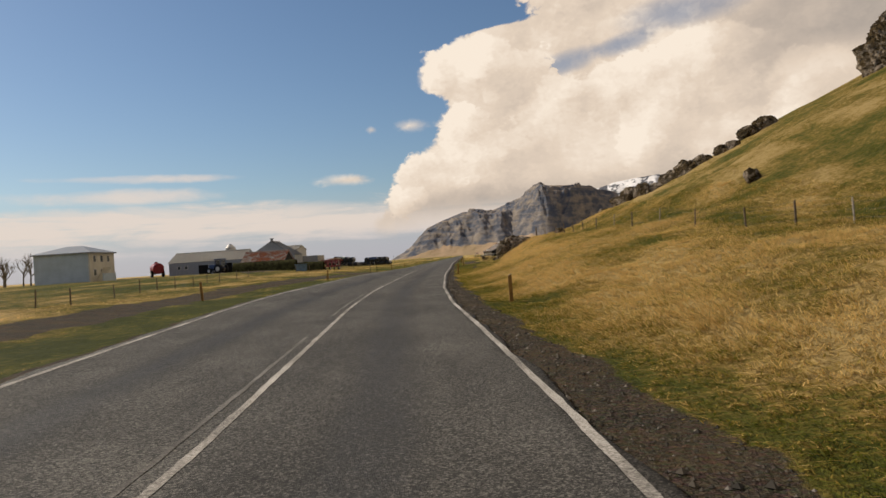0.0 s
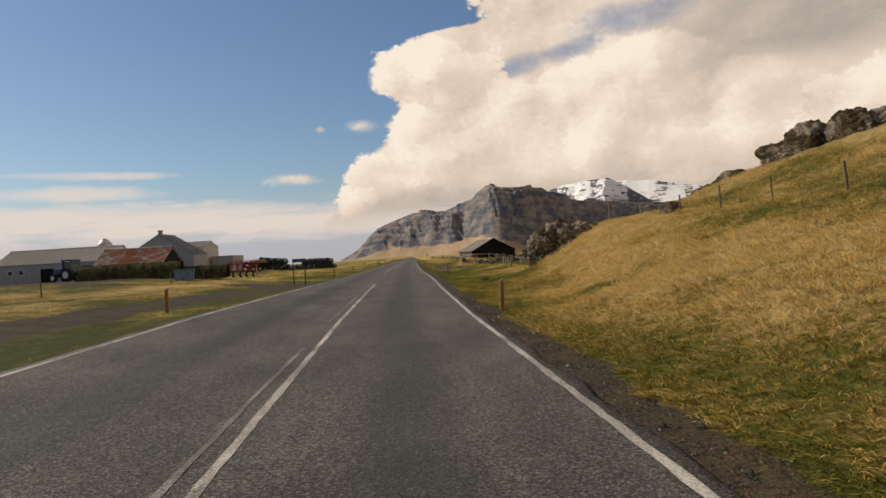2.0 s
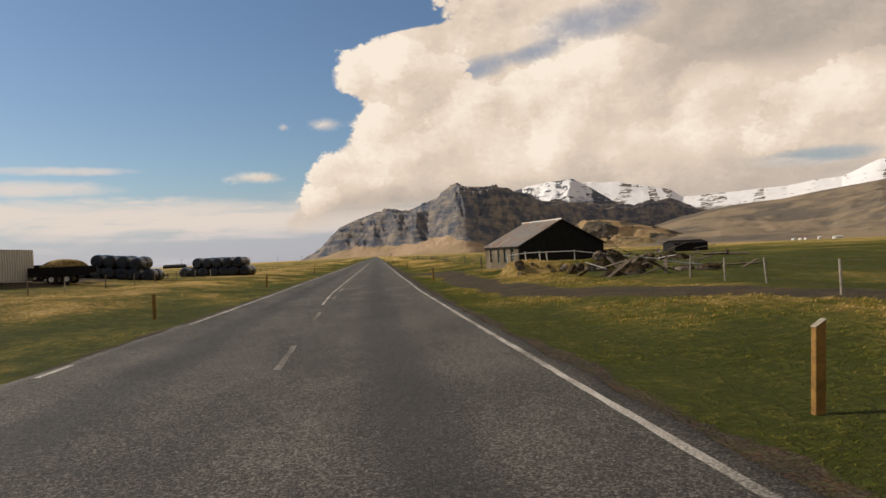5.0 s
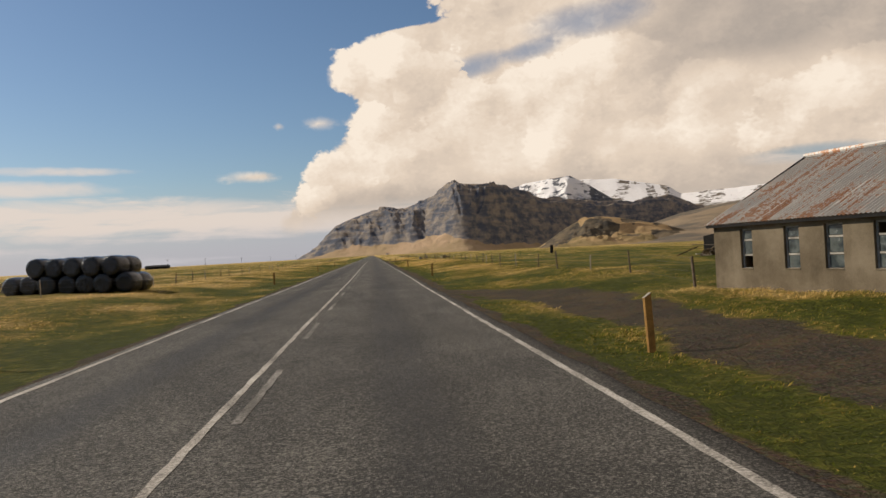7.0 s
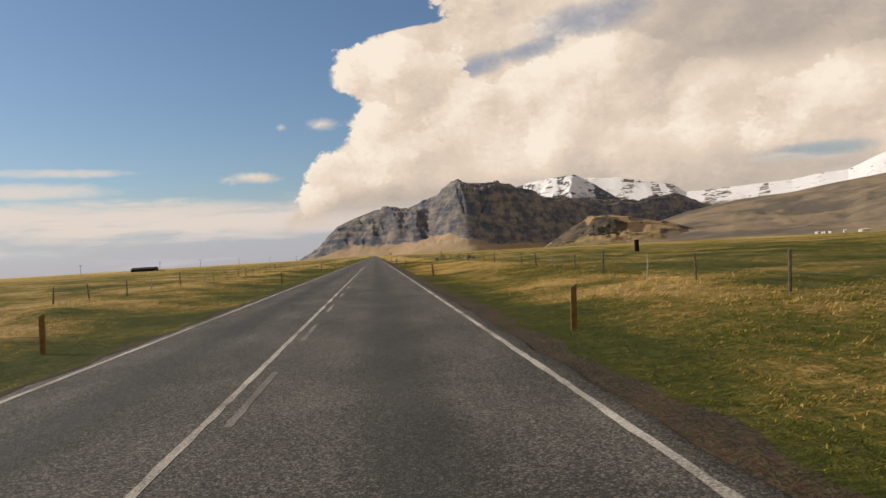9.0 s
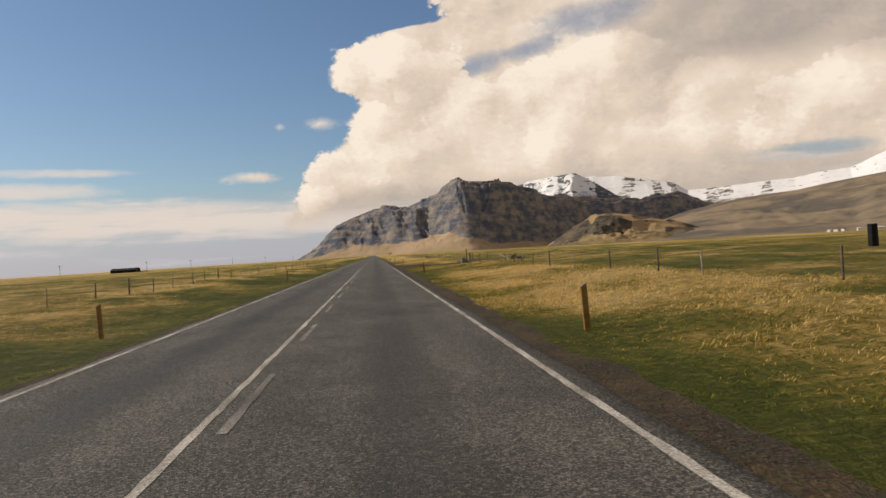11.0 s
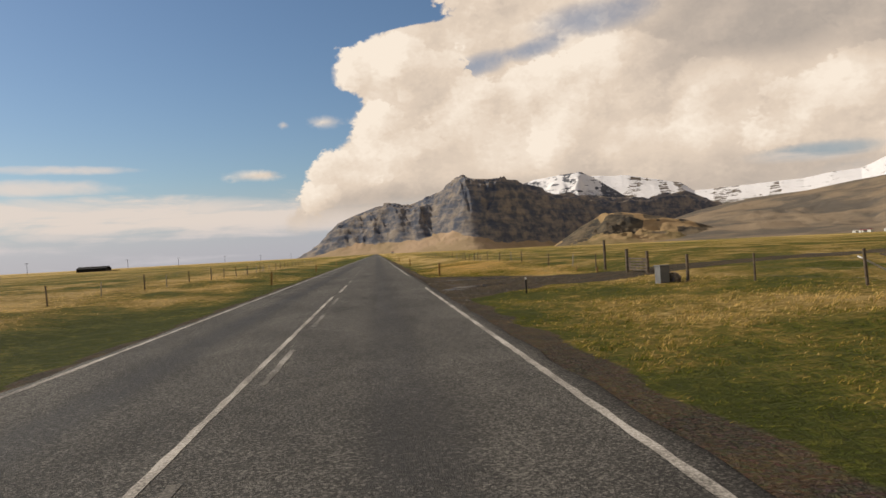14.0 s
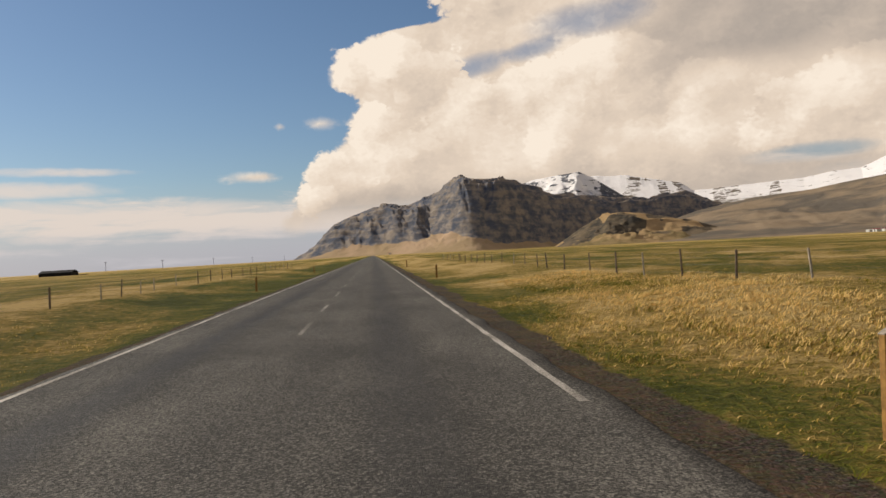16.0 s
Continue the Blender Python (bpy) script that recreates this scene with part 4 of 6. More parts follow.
def wall_with_holes(length, z0, z1, thick, holes):
    """A wall along y from 0 to length, from x = 0 to thick, with openings (y0, y1, z0, z1)."""
    ys = sorted({0.0, length, *[h[0] for h in holes], *[h[1] for h in holes]})
    zs = sorted({z0, z1, *[h[2] for h in holes], *[h[3] for h in holes]})
    bm = bmesh.new()
    for ya, yb in zip(ys, ys[1:]):
        for za, zb in zip(zs, zs[1:]):
            cy, cz = (ya + yb) / 2, (za + zb) / 2
            if not any(h[0] < cy < h[1] and h[2] < cz < h[3] for h in holes):
                box_bm(bm, 0, thick, ya, yb, za, zb)
    bmesh.ops.remove_doubles(bm, verts=bm.verts[:], dist=0.0005)
    bm.verts.index_update()
    twin = {}
    for f in bm.faces:
        twin.setdefault(frozenset(v.index for v in f.verts), []).append(f)
    bmesh.ops.delete(bm, geom=[f for fs in twin.values() if len(fs) > 1 for f in fs], context="FACES")
    return bm


# ---------------------------------------------------------------- rocks
def rock_mesh(seed, size, level=4, craggy=0.42):
    bm = bmesh.new()
    bmesh.ops.create_icosphere(bm, subdivisions=level, radius=1.0)
    o = Vector((seed * 3.7, seed * 1.9, seed * 5.3))
    rnd = random.Random(seed)
    cuts = [(Vector((rnd.gauss(0, 1), rnd.gauss(0, 1), rnd.gauss(0, 0.7))).normalized(), rnd.uniform(0.62, 0.9)) for _ in range(11)]
    for v in bm.verts:
        d = v.co.copy()
        k = 1.0
        for nrm, far in cuts:
            c = d.dot(nrm)
            if c > 0:
                k = min(k, far / c)
        k += craggy * 0.30 * noise.noise(d * 2.1 + o) + craggy * 0.26 * noise.noise(d * 4.7 + o) + craggy * 0.16 * noise.noise(d * 10 + o) + craggy * 0.09 * noise.noise(d * 21 + o)
        v.co = Vector((d.x * size[0], d.y * size[1], d.z * size[2])) * k
    return bm


def rock(name, label, x, y, z, size, seed, turn=0.0, level=4, group="rocks on the hill"):
    bm = rock_mesh(seed, size, level)
    me = bpy.data.meshes.new(name)
    bm.to_mesh(me)
    bm.free()
    me.materials.append(MAT["rock"])
    ob = new(name, me)
    ob.matrix_world = pose(x, y, z, 0, 0, turn)
    return tagged(ob, label, "rock", group)


def stand(x, y, sink=0.0):
    return float(land(x, y)) - sink


CREST = [(16.1, 73.4, 0.5, 0.6, 0.5), (19.2, 80.4, 0.8, 0.9, 0.45), (20.4, 79.7, 0.65, 0.8, 0.85), (21.5, 78.6, 0.95, 1.2, 0.75), (22.8, 75.4, 0.9, 1.3, 1.0), (23.4, 73.4, 0.9, 1.4, 1.2), (24.0, 71.3, 0.8, 1.3, 1.05), (25.2, 70.3, 0.7, 1.0, 0.6), (26.2, 69.2, 0.9, 1.3, 0.9), (27.3, 68.0, 1.0, 1.6, 1.15), (28.4, 66.9, 0.8, 1.2, 0.8), (29.9, 65.9, 0.6, 0.8, 0.65), (30.8, 65.6, 0.7, 0.8, 0.55), (33.0, 67.4, 0.9, 1.1, 1.0), (34.4, 67.2, 1.0, 1.2, 1.0)]
for k, (x, y, sx, sy, sz) in enumerate(CREST):
    rock("rock", "dark craggy lava rock on the crest of the grassy hill", x, y, stand(x, y, -0.05), (sx, sy * 1.15, sz), k + 1, 20 + 9 * (k % 3), 5)
rock("rock", "small dark leaning rock in the hillside grass", 22.6, 41.0, stand(22.6, 41.0, -0.15), (0.45, 0.5, 0.62), 31, 20)
rock("cliff", "tall pale-brown rock face above the grassy hill", 45.4, 63.0, stand(45.4, 63.0, -0.3), (4.0, 4.0, 4.6), 41, 15, 6)
rock("boulder", "huge lava boulder with dark moss and pale lichen", 11.65, 79.7, 1.7, (1.6, 2.0, 1.5), 52, 8, 6, "boulders by the pasture")
rock("boulder", "mossy lava boulder at the end of the grass bank", 12.9, 79.0, 2.2, (0.9, 1.3, 0.85), 58, 70, 5, "boulders by the pasture")
rock("boulder", "pale broken stone at the foot of the big boulder", 10.5, 80.6, 0.9, (0.5, 0.6, 0.75), 54, 40, 5, "boulders by the pasture")
rock("boulder", "pale grey boulder with a moss cap beside a fence post", 12.2, 85.3, 0.74, (0.74, 0.7, 0.95), 56, 30, 5, "boulders by the pasture")
rock("stone", "small dark stone lying in the grass", 7.5, 81.2, stand(7.5, 81.2, -0.06), (0.24, 0.2, 0.17), 61, 0, 3, "stones in the grass")
rock("stone", "flat dark stone lying in the pasture", 12.6, 92.5, stand(12.6, 92.5, -0.1), (0.5, 0.3, 0.2), 62, 0, 3, "stones in the grass")
rock("stone", "flat dark stone lying in the pasture", 13.2, 92.8, stand(13.2, 92.8, -0.12), (0.3, 0.3, 0.24), 63, 0, 3, "stones in the grass")
for k, (x, y, r) in enumerate([(6.5, 299.4, 0.08), (6.05, 298.0, 0.06), (5.0, 301.3, 0.06), (6.7, 307.1, 0.06)]):
    rock("stone", "wet stone standing in the puddle", x, y, -0.1, (r, r * 0.8, r * 0.9), 70 + k, 40 * k, 3, "stones in the puddle")


# ---------------------------------------------------------------- fences
def post_mesh(name, r, h, seed, mat, n=7):
    rnd = random.Random(seed)
    bm = bmesh.new()
    rings = []
    for z, k in ((-0.35, 1.05), (0.1, 1.0), (h * 0.6, 0.95), (h - 0.02, 0.9), (h, 0.72)):
        rings.append([bm.verts.new((r * k * math.cos(2 * math.pi * i / n) * rnd.uniform(0.9, 1.1) + z * 0.01, r * k * math.sin(2 * math.pi * i / n) * rnd.uniform(0.9, 1.1), z)) for i in range(n)])
    for a, b in zip(rings, rings[1:]):
        for i in range(n):
            bm.faces.new((a[i], a[(i + 1) % n], b[(i + 1) % n], b[i]))
    bm.faces.new(rings[-1])
    me = bpy.data.meshes.new(name)
    bm.to_mesh(me)
    bm.free()
    me.materials.append(mat)
    return me


POSTS = [post_mesh("post", 0.036, 0.86, 1, MAT["post"]), post_mesh("post", 0.032, 0.82, 2, MAT["pale_post"]), post_mesh("post", 0.042, 0.9, 3, MAT["post"]), post_mesh("post", 0.075, 0.95, 4, MAT["post"])]


def fence(label, spots, wires=(0.18, 0.42, 0.64, 0.8), seed=0, lean=4.0, lift=0.0):
    """Posts at the given spots (x, y, kind) with wires between them."""
    rnd = random.Random(seed)
    e = thing("fence", label, "fence", spots[0][0], spots[0][1])
    back = e.matrix_world.inverted()
    tops = []
    for x, y, k in spots:
        ob = new("post", POSTS[k])
        ob.parent = e
        z = float(land(x, y)) + lift
        ob.matrix_local = back @ pose(x, y, z, rnd.uniform(-lean, lean), rnd.uniform(-lean, lean), rnd.uniform(0, 90)) @ Matrix.Diagonal((1, 1, rnd.uniform(0.92, 1.08), 1))
        tops.append(Vector((x, y, z)))
    for h in wires:
        bm = bmesh.new()
        for p, q in zip(tops, tops[1:]):
            a, b = back @ (p + Vector((0, 0, h))), back @ (q + Vector((0, 0, h)))
            m = (a + b) / 2 - Vector((0, 0, 0.02))
            tube(bm, a, m, 0.0022, n=3)
            tube(bm, m, b, 0.0022, n=3)
        part("wire", bm, MAT["wire"], e)
    return e


def row(pts, step, seed, jitter=0.5, kinds=(0, 1, 2)):
    """Spots about every step metres along a line of corners."""
    rnd = random.Random(seed)
    out = []
    for (x0, y0), (x1, y1) in zip(pts, pts[1:]):
        n = max(1, int(round(math.hypot(x1 - x0, y1 - y0) / step)))
        for i in range(n):
            k = (i + rnd.uniform(-jitter, jitter) * 0.4) / n
            out.append((x0 + (x1 - x0) * k + rnd.uniform(-0.12, 0.12), y0 + (y1 - y0) * k, rnd.choice(kinds)))
    return out


fence("wire fence on weathered posts across the grassy hill", row([(20.5, -4), (18.2, 22), (17.4, 30), (16.2, 48), (16.2, 58), (15.2, 70), (14.3, 76.6)], 4.3, 1) + [(14.2, 77.4, 3)], seed=1)
fence("wire fence on weathered posts along the pasture", [(12.0, 86.2, 3), (11.5, 93.4, 1), (11.3, 97.3, 2), (10.9, 99.6, 1), (11.3, 102.5, 1), (11.8, 106, 1), (12.5, 110.4, 1), (13.4, 115.2, 1), (13.9, 118.8, 1), (14.7, 123.4, 1)], seed=2)
fence("wire fence on pale posts deep in the pasture", row([(16, 102), (22, 112), (30, 118), (44, 128), (70, 140)], 6.5, 12, kinds=(1,)), seed=3)
fence("wire fence on weathered posts along the hay field", [(10.3, 151.8, 2)] + [(x, y, k % 3) for k, (x, y) in enumerate([(11.6, 160.4), (11.7, 166.0), (11.3, 170.6), (11.4, 175.5), (11.1, 180.8), (10.9, 185.8), (11.2, 191.2), (11.4, 195.6), (12.3, 203.5), (12.5, 209.0), (12.6, 214.2), (12.5, 218.6), (12.8, 224.9), (12.6, 231.9), (12.4, 235.2), (12.3, 240.5), (12.2, 246), (12.1, 251), (12.1, 255.7), (12.7, 261.7), (13.1, 267.2), (13.5, 273.4), (13.4, 277.8), (13.4, 283.0), (13.3, 288.0)])], seed=4)
fence("wire fence on weathered posts along the dry field", [(x, y, k % 3) for k, (x, y) in enumerate([(13.7, 305.6), (13.6, 310), (13.3, 315), (12.9, 322.0), (13.0, 326.8), (12.5, 329.8), (11.8, 332.0), (11.5, 334.6), (11.8, 338.5), (12.1, 343.2)])] + row([(12.1, 348), (12.4, 360), (12.6, 430)], 4.8, 5), seed=5)
fence("wire fence on dark posts beside the farm track", row([(-11.5, 8), (-12.7, 31.4), (-14.5, 43), (-15.4, 55), (-16.8, 68), (-17.0, 84)], 4.7, 6, kinds=(0, 2)), seed=6)
fence("wire fence on weathered posts before the farmyard", row([(-16.0, 98), (-16.5, 109), (-16.6, 116), (-16.4, 130), (-15.4, 150), (-14.6, 164), (-13.6, 185), (-13.4, 207)], 5.6, 7), seed=7)
fence("wire fence on weathered posts along the seaward field", row([(-13.4, 207), (-12.6, 220), (-12.0, 231), (-12.4, 272), (-12.6, 290), (-11.6, 315), (-10.6, 334), (-10.4, 343), (-11.6, 356), (-12, 440)], 5.2, 8), seed=8)
thing_post = thing("gate_post", "thick leaning timber post by the farmyard fence", "post", -14.2, 121.0)
bm = bmesh.new()
tube(bm, (0, 0, -0.3), (-0.06, 0, 1.5), 0.13, 0.12, 9)
part("shaft", bm, MAT["pale_post"], thing_post)


# ---------------------------------------------------------------- marker posts along the road
def marker_post(label="yellow wooden road marker post with a slanted top"):
    e = new("marker_post")
    bm = boxes((-0.06, 0.06, -0.035, 0.035, -0.3, 0.88))
    for v in bm.verts:
        if v.co.z > 0.5:
            v.co.z += 0.035 if v.co.x > 0 else -0.035
    bmesh.ops.bevel(bm, geom=bm.edges[:], offset=0.006, segments=1, affect="EDGES")
    part("shaft", bm, MAT["yellow"], e)
    cap = boxes((-0.062, 0.062, -0.037, 0.037, 0.0, 0.008))
    for v in cap.verts:
        v.co.z += 0.882 + (0.035 if v.co.x > 0 else -0.035)
    part("cap", cap, MAT["pale_post"], e, "pale worn cut top")
    return tagged(e, label, "marker post", "marker posts along the road")


first_marker = marker_post()
first_marker.matrix_world = pose(7.9, 24.0, stand(7.9, 24.0), 2, -1, 5)
rnd = random.Random(5)
for x, y in [(5.9, 59.3), (6.3, 101.5), (5.85, 143.6), (5.8, 185.0), (5.9, 222.5), (5.9, 269.0), (5.9, 314.5), (5.9, 357.0), (5.9, 400.0), (-6.6, 36.0), (-5.9, 65.8), (-5.6, 121.0), (-5.6, 147.0), (-5.7, 187.8), (-5.5, 229.0), (-5.5, 271.5), (-5.4, 318.0), (-5.4, 355.0), (-5.4, 399.0)]:
    copy_thing(first_marker, pose(x, y, stand(x, y), rnd.uniform(-3, 3), rnd.uniform(-4, 3), rnd.uniform(-12, 12)))


# ---------------------------------------------------------------- the barn by the road
def barn():
    e = thing("barn", "old concrete sheep barn with rust-streaked corrugated roof", "barn", 12.0, 145.0, 0.12, 14.0)
    L, W, H, A = 6.15, 6.7, 1.82, 3.5
    holes = [(0.95, 1.45, 0.62, 1.62), (2.18, 2.66, 0.62, 1.62), (3.35, 3.80, 0.62, 1.62), (4.80, 5.2, 0.62, 1.62)]
    part("side_wall", wall_with_holes(L, -0.4, H, 0.2, holes), MAT["concrete"], e, "stained grey cement wall with four tall windows")
    part("side_wall", boxes((W - 0.2, W, 0, L, -0.4, H)), MAT["concrete"], e)
    part("gable", gable_wall(0.0, W, -0.03, -0.4, H, A, 0.2), MAT["dark"], e, "black tarred gable wall")
    part("gable", gable_wall(0.2, W - 0.2, L - 0.2, -0.4, H, A, 0.18), MAT["concrete"], e)
    for k, (y0, y1, z0, z1) in enumerate(holes):
        win = part("window", boxes((0.07, 0.11, y0, y0 + 0.04, z0, z1), (0.07, 0.11, y1 - 0.04, y1, z0, z1), (0.07, 0.11, y0 + 0.04, y1 - 0.04, z0, z0 + 0.04), (0.07, 0.11, y0 + 0.04, y1 - 0.04, z1 - 0.04, z1), (0.075, 0.105, y0 + 0.04, y1 - 0.04, z0 + 0.33, z0 + 0.37), (0.075, 0.105, y0 + 0.04, y1 - 0.04, z0 + 0.7, z0 + 0.74)), MAT["frame"], e, "pale wooden window frame")
        for a, b in ((0.05, 0.32), (0.38, 0.69), (0.75, 0.95)):
            if not (k == 0 and a > 0.7) and not (k == 3 and a < 0.1):
                part("pane", boxes((0.088, 0.094, y0 + 0.042, y1 - 0.042, z0 + a, z0 + b)), MAT["glass"], win)
        part("sill", soft_box(-0.015, 0.1, y0 + 0.003, y1 - 0.003, z0 + 0.002, z0 + 0.03, 0.006), MAT["concrete"], win)
    part("floor", boxes((0.2, W - 0.2, 0.2, L - 0.2, -0.3, 0.0)), MAT["concrete"], e)
    mid = W / 2
    run = math.hypot(mid + 0.15, A - H)
    up = Vector((mid, 0, A - H)).normalized()
    n = 7
    for k in range(n):
        y0 = -0.12 + k * (L + 0.24) / n
        w = (L + 0.24) / n + 0.03
        p = Vector((0, y0 + w, H)) - up * 0.16 + Vector((0, 0, 0.03 + 0.004 * (k % 2)))
        part("roof_sheet", ripple_sheet(p, (0, -1, 0), up, w, run + 0.05), MAT["roof"], e)
        up2 = Vector((-mid, 0, A - H)).normalized()
        q = Vector((W, y0, H)) - up2 * 0.16 + Vector((0, 0, 0.03 + 0.004 * (k % 2)))
        part("roof_sheet", ripple_sheet(q, (0, 1, 0), up2, w, run + 0.05), MAT["roof"], e)
    for y in (-0.14, L + 0.1):
        for a in (-0.12, W + 0.12):
            part("barge_board", tube(bmesh.new(), (a, y, H - 0.1), (mid, y, A + 0.02), 0.05, n=4), MAT["dark"], e, "black board along the roof edge")
    part("gutter", boxes((-0.14, -0.09, -0.12, L + 0.12, H - 0.13, H - 0.06)), MAT["dark"], e)
    part("ridge_cap", tube(bmesh.new(), (mid, -0.14, A + 0.06), (mid, L + 0.14, A + 0.06), 0.07, n=8), MAT["roof"], e)
    return e


barn()


def rail(label, pts, posts, h=0.5):
    e = thing("railing", label, "fence", pts[0][0], pts[0][1])
    back = e.matrix_world.inverted()
    for x, y, lean in posts:
        z = stand(x, y)
        part("post", tube(bmesh.new(), back @ Vector((x, y, z - 0.2)), back @ Vector((x + lean, y, z + h + 0.08)), 0.032, 0.028, 7), MAT["whitewood"], e)
    bm = bmesh.new()
    for p, q in zip(pts, pts[1:]):
        a, b = Vector((*p, stand(*p) + h)), Vector((*q, stand(*q) + h))
        tube(bm, back @ a, back @ b, 0.022, n=6)
    part("rail", bm, MAT["whitewood"], e, "white pipe rail")
    return e


rail("white pipe railing on leaning posts over a turf bank", [(9.9, 137.8), (11.0, 137.2), (12.2, 137.0), (13.6, 136.6), (18.0, 134.8)], [(9.9, 137.8, -0.05), (10.9, 137.4, -0.06), (11.7, 137.1, -0.08), (12.0, 136.6, -0.08), (13.6, 136.6, 0.0), (16.0, 135.6, 0.03)])
rnd = random.Random(9)
for k in range(16):
    x, y = rnd.uniform(9.8, 15.0), rnd.choice([134.2, 134.5, 134.8]) + rnd.uniform(-0.2, 0.2)
    r = rnd.uniform(0.12, 0.26)
    rock("stone", "rough stone in the face of the turf bank", x, y, stand(x, y, -r * 0.2), (r * 1.3, r, r), 90 + k, rnd.uniform(0, 180), 2, "stones of the turf bank")
for k in range(14):
    x, y = rnd.uniform(13.0, 17.5), rnd.uniform(133.8, 135.4)
    r = rnd.uniform(0.2, 0.45)
    rock("stone", "large rough stone of the tumbled yard wall", x, y, stand(x, y, -r * 0.5), (r * 1.2, r, r), 110 + k, rnd.uniform(0, 180), 3, "stones of the yard wall")


def timber_heap(label, x, y, n, spread, seed, high=0.7):
    rnd = random.Random(seed)
    e = thing("timber_heap", label, "debris", x, y)
    for k in range(n):
        l, w = rnd.uniform(0.8, 2.4), rnd.uniform(0.05, 0.11)
        bm = boxes((-l / 2, l / 2, -w, w, -0.02, 0.02))
        ob = part("plank", bm, MAT["wood"] if rnd.random() < 0.88 else MAT["whitewood"], e)
        px, py = rnd.gauss(0, spread[0]), rnd.gauss(0, spread[1])
        z = float(land(x + px, y + py)) - e.matrix_world.translation.z
        ob.matrix_local = pose(px, py, z + 0.1 + high * rnd.random() ** 2, rnd.uniform(-25, 25), rnd.uniform(-28, 28), rnd.uniform(0, 180))
    for k in range(n // 3):
        bm = rock_mesh(seed + k, (rnd.uniform(0.3, 0.8), rnd.uniform(0.3, 0.6), rnd.uniform(0.2, 0.5)), 2)
        ob = part("rubble", bm, MAT["rock"], e)
        px, py = rnd.gauss(0, spread[0]), rnd.gauss(0, spread[1])
        ob.matrix_local = pose(px, py, float(land(x + px, y + py)) - e.matrix_world.translation.z + 0.05)
    return e


timber_heap("heap of broken grey planks and rubble by the ruin", 26.0, 178.5, 34, (2.4, 1.0), 3)
timber_heap("heap of broken planks and rubble behind the barn", 22.0, 150.0, 40, (3.0, 1.6), 4, 0.9)
timber_heap("heap of planks and poles beside the barn yard", 15.5, 128.5, 26, (2.0, 1.2), 5, 0.7)
timber_heap("scattered broken planks in the pasture", 17.0, 286.0, 7, (0.8, 0.4), 6, 0.25)


def ruin():
    e = thing("ruin", "roofless concrete ruin with one empty window", "ruin", 27.0, 180.0, 0.3)
    bm = boxes((0, 0.42, -0.1, 0.1, -0.3, 1.9), (0.75, 1.15, -0.1, 0.1, -0.3, 1.9), (0.42, 0.75, -0.1, 0.1, -0.3, 0.85), (0.42, 0.75, -0.1, 0.1, 1.45, 1.9))
    part("wall", bm, MAT["dark"], e, "dark front wall with an empty window")
    bm = bmesh.new()
    slab(bm, [(0.0, 0.1, 1.9), (0.0, 0.1, -0.3), (-2.0, 2.6, -0.3), (-2.0, 2.6, 1.35)], 0.2, (0.75, 0.6, 0))
    part("wall", bm, MAT["dark"], e)
    part("wall", boxes((0.95, 1.15, 0.1, 3.8, -0.3, 1.7)), MAT["dark"], e)
    part("wall", boxes((1.6, 3.4, -0.6, -0.4, -0.3, 0.75), (3.2, 3.4, -0.4, 1.8, -0.3, 0.75)), MAT["dark"], e)
    return e


ruin()


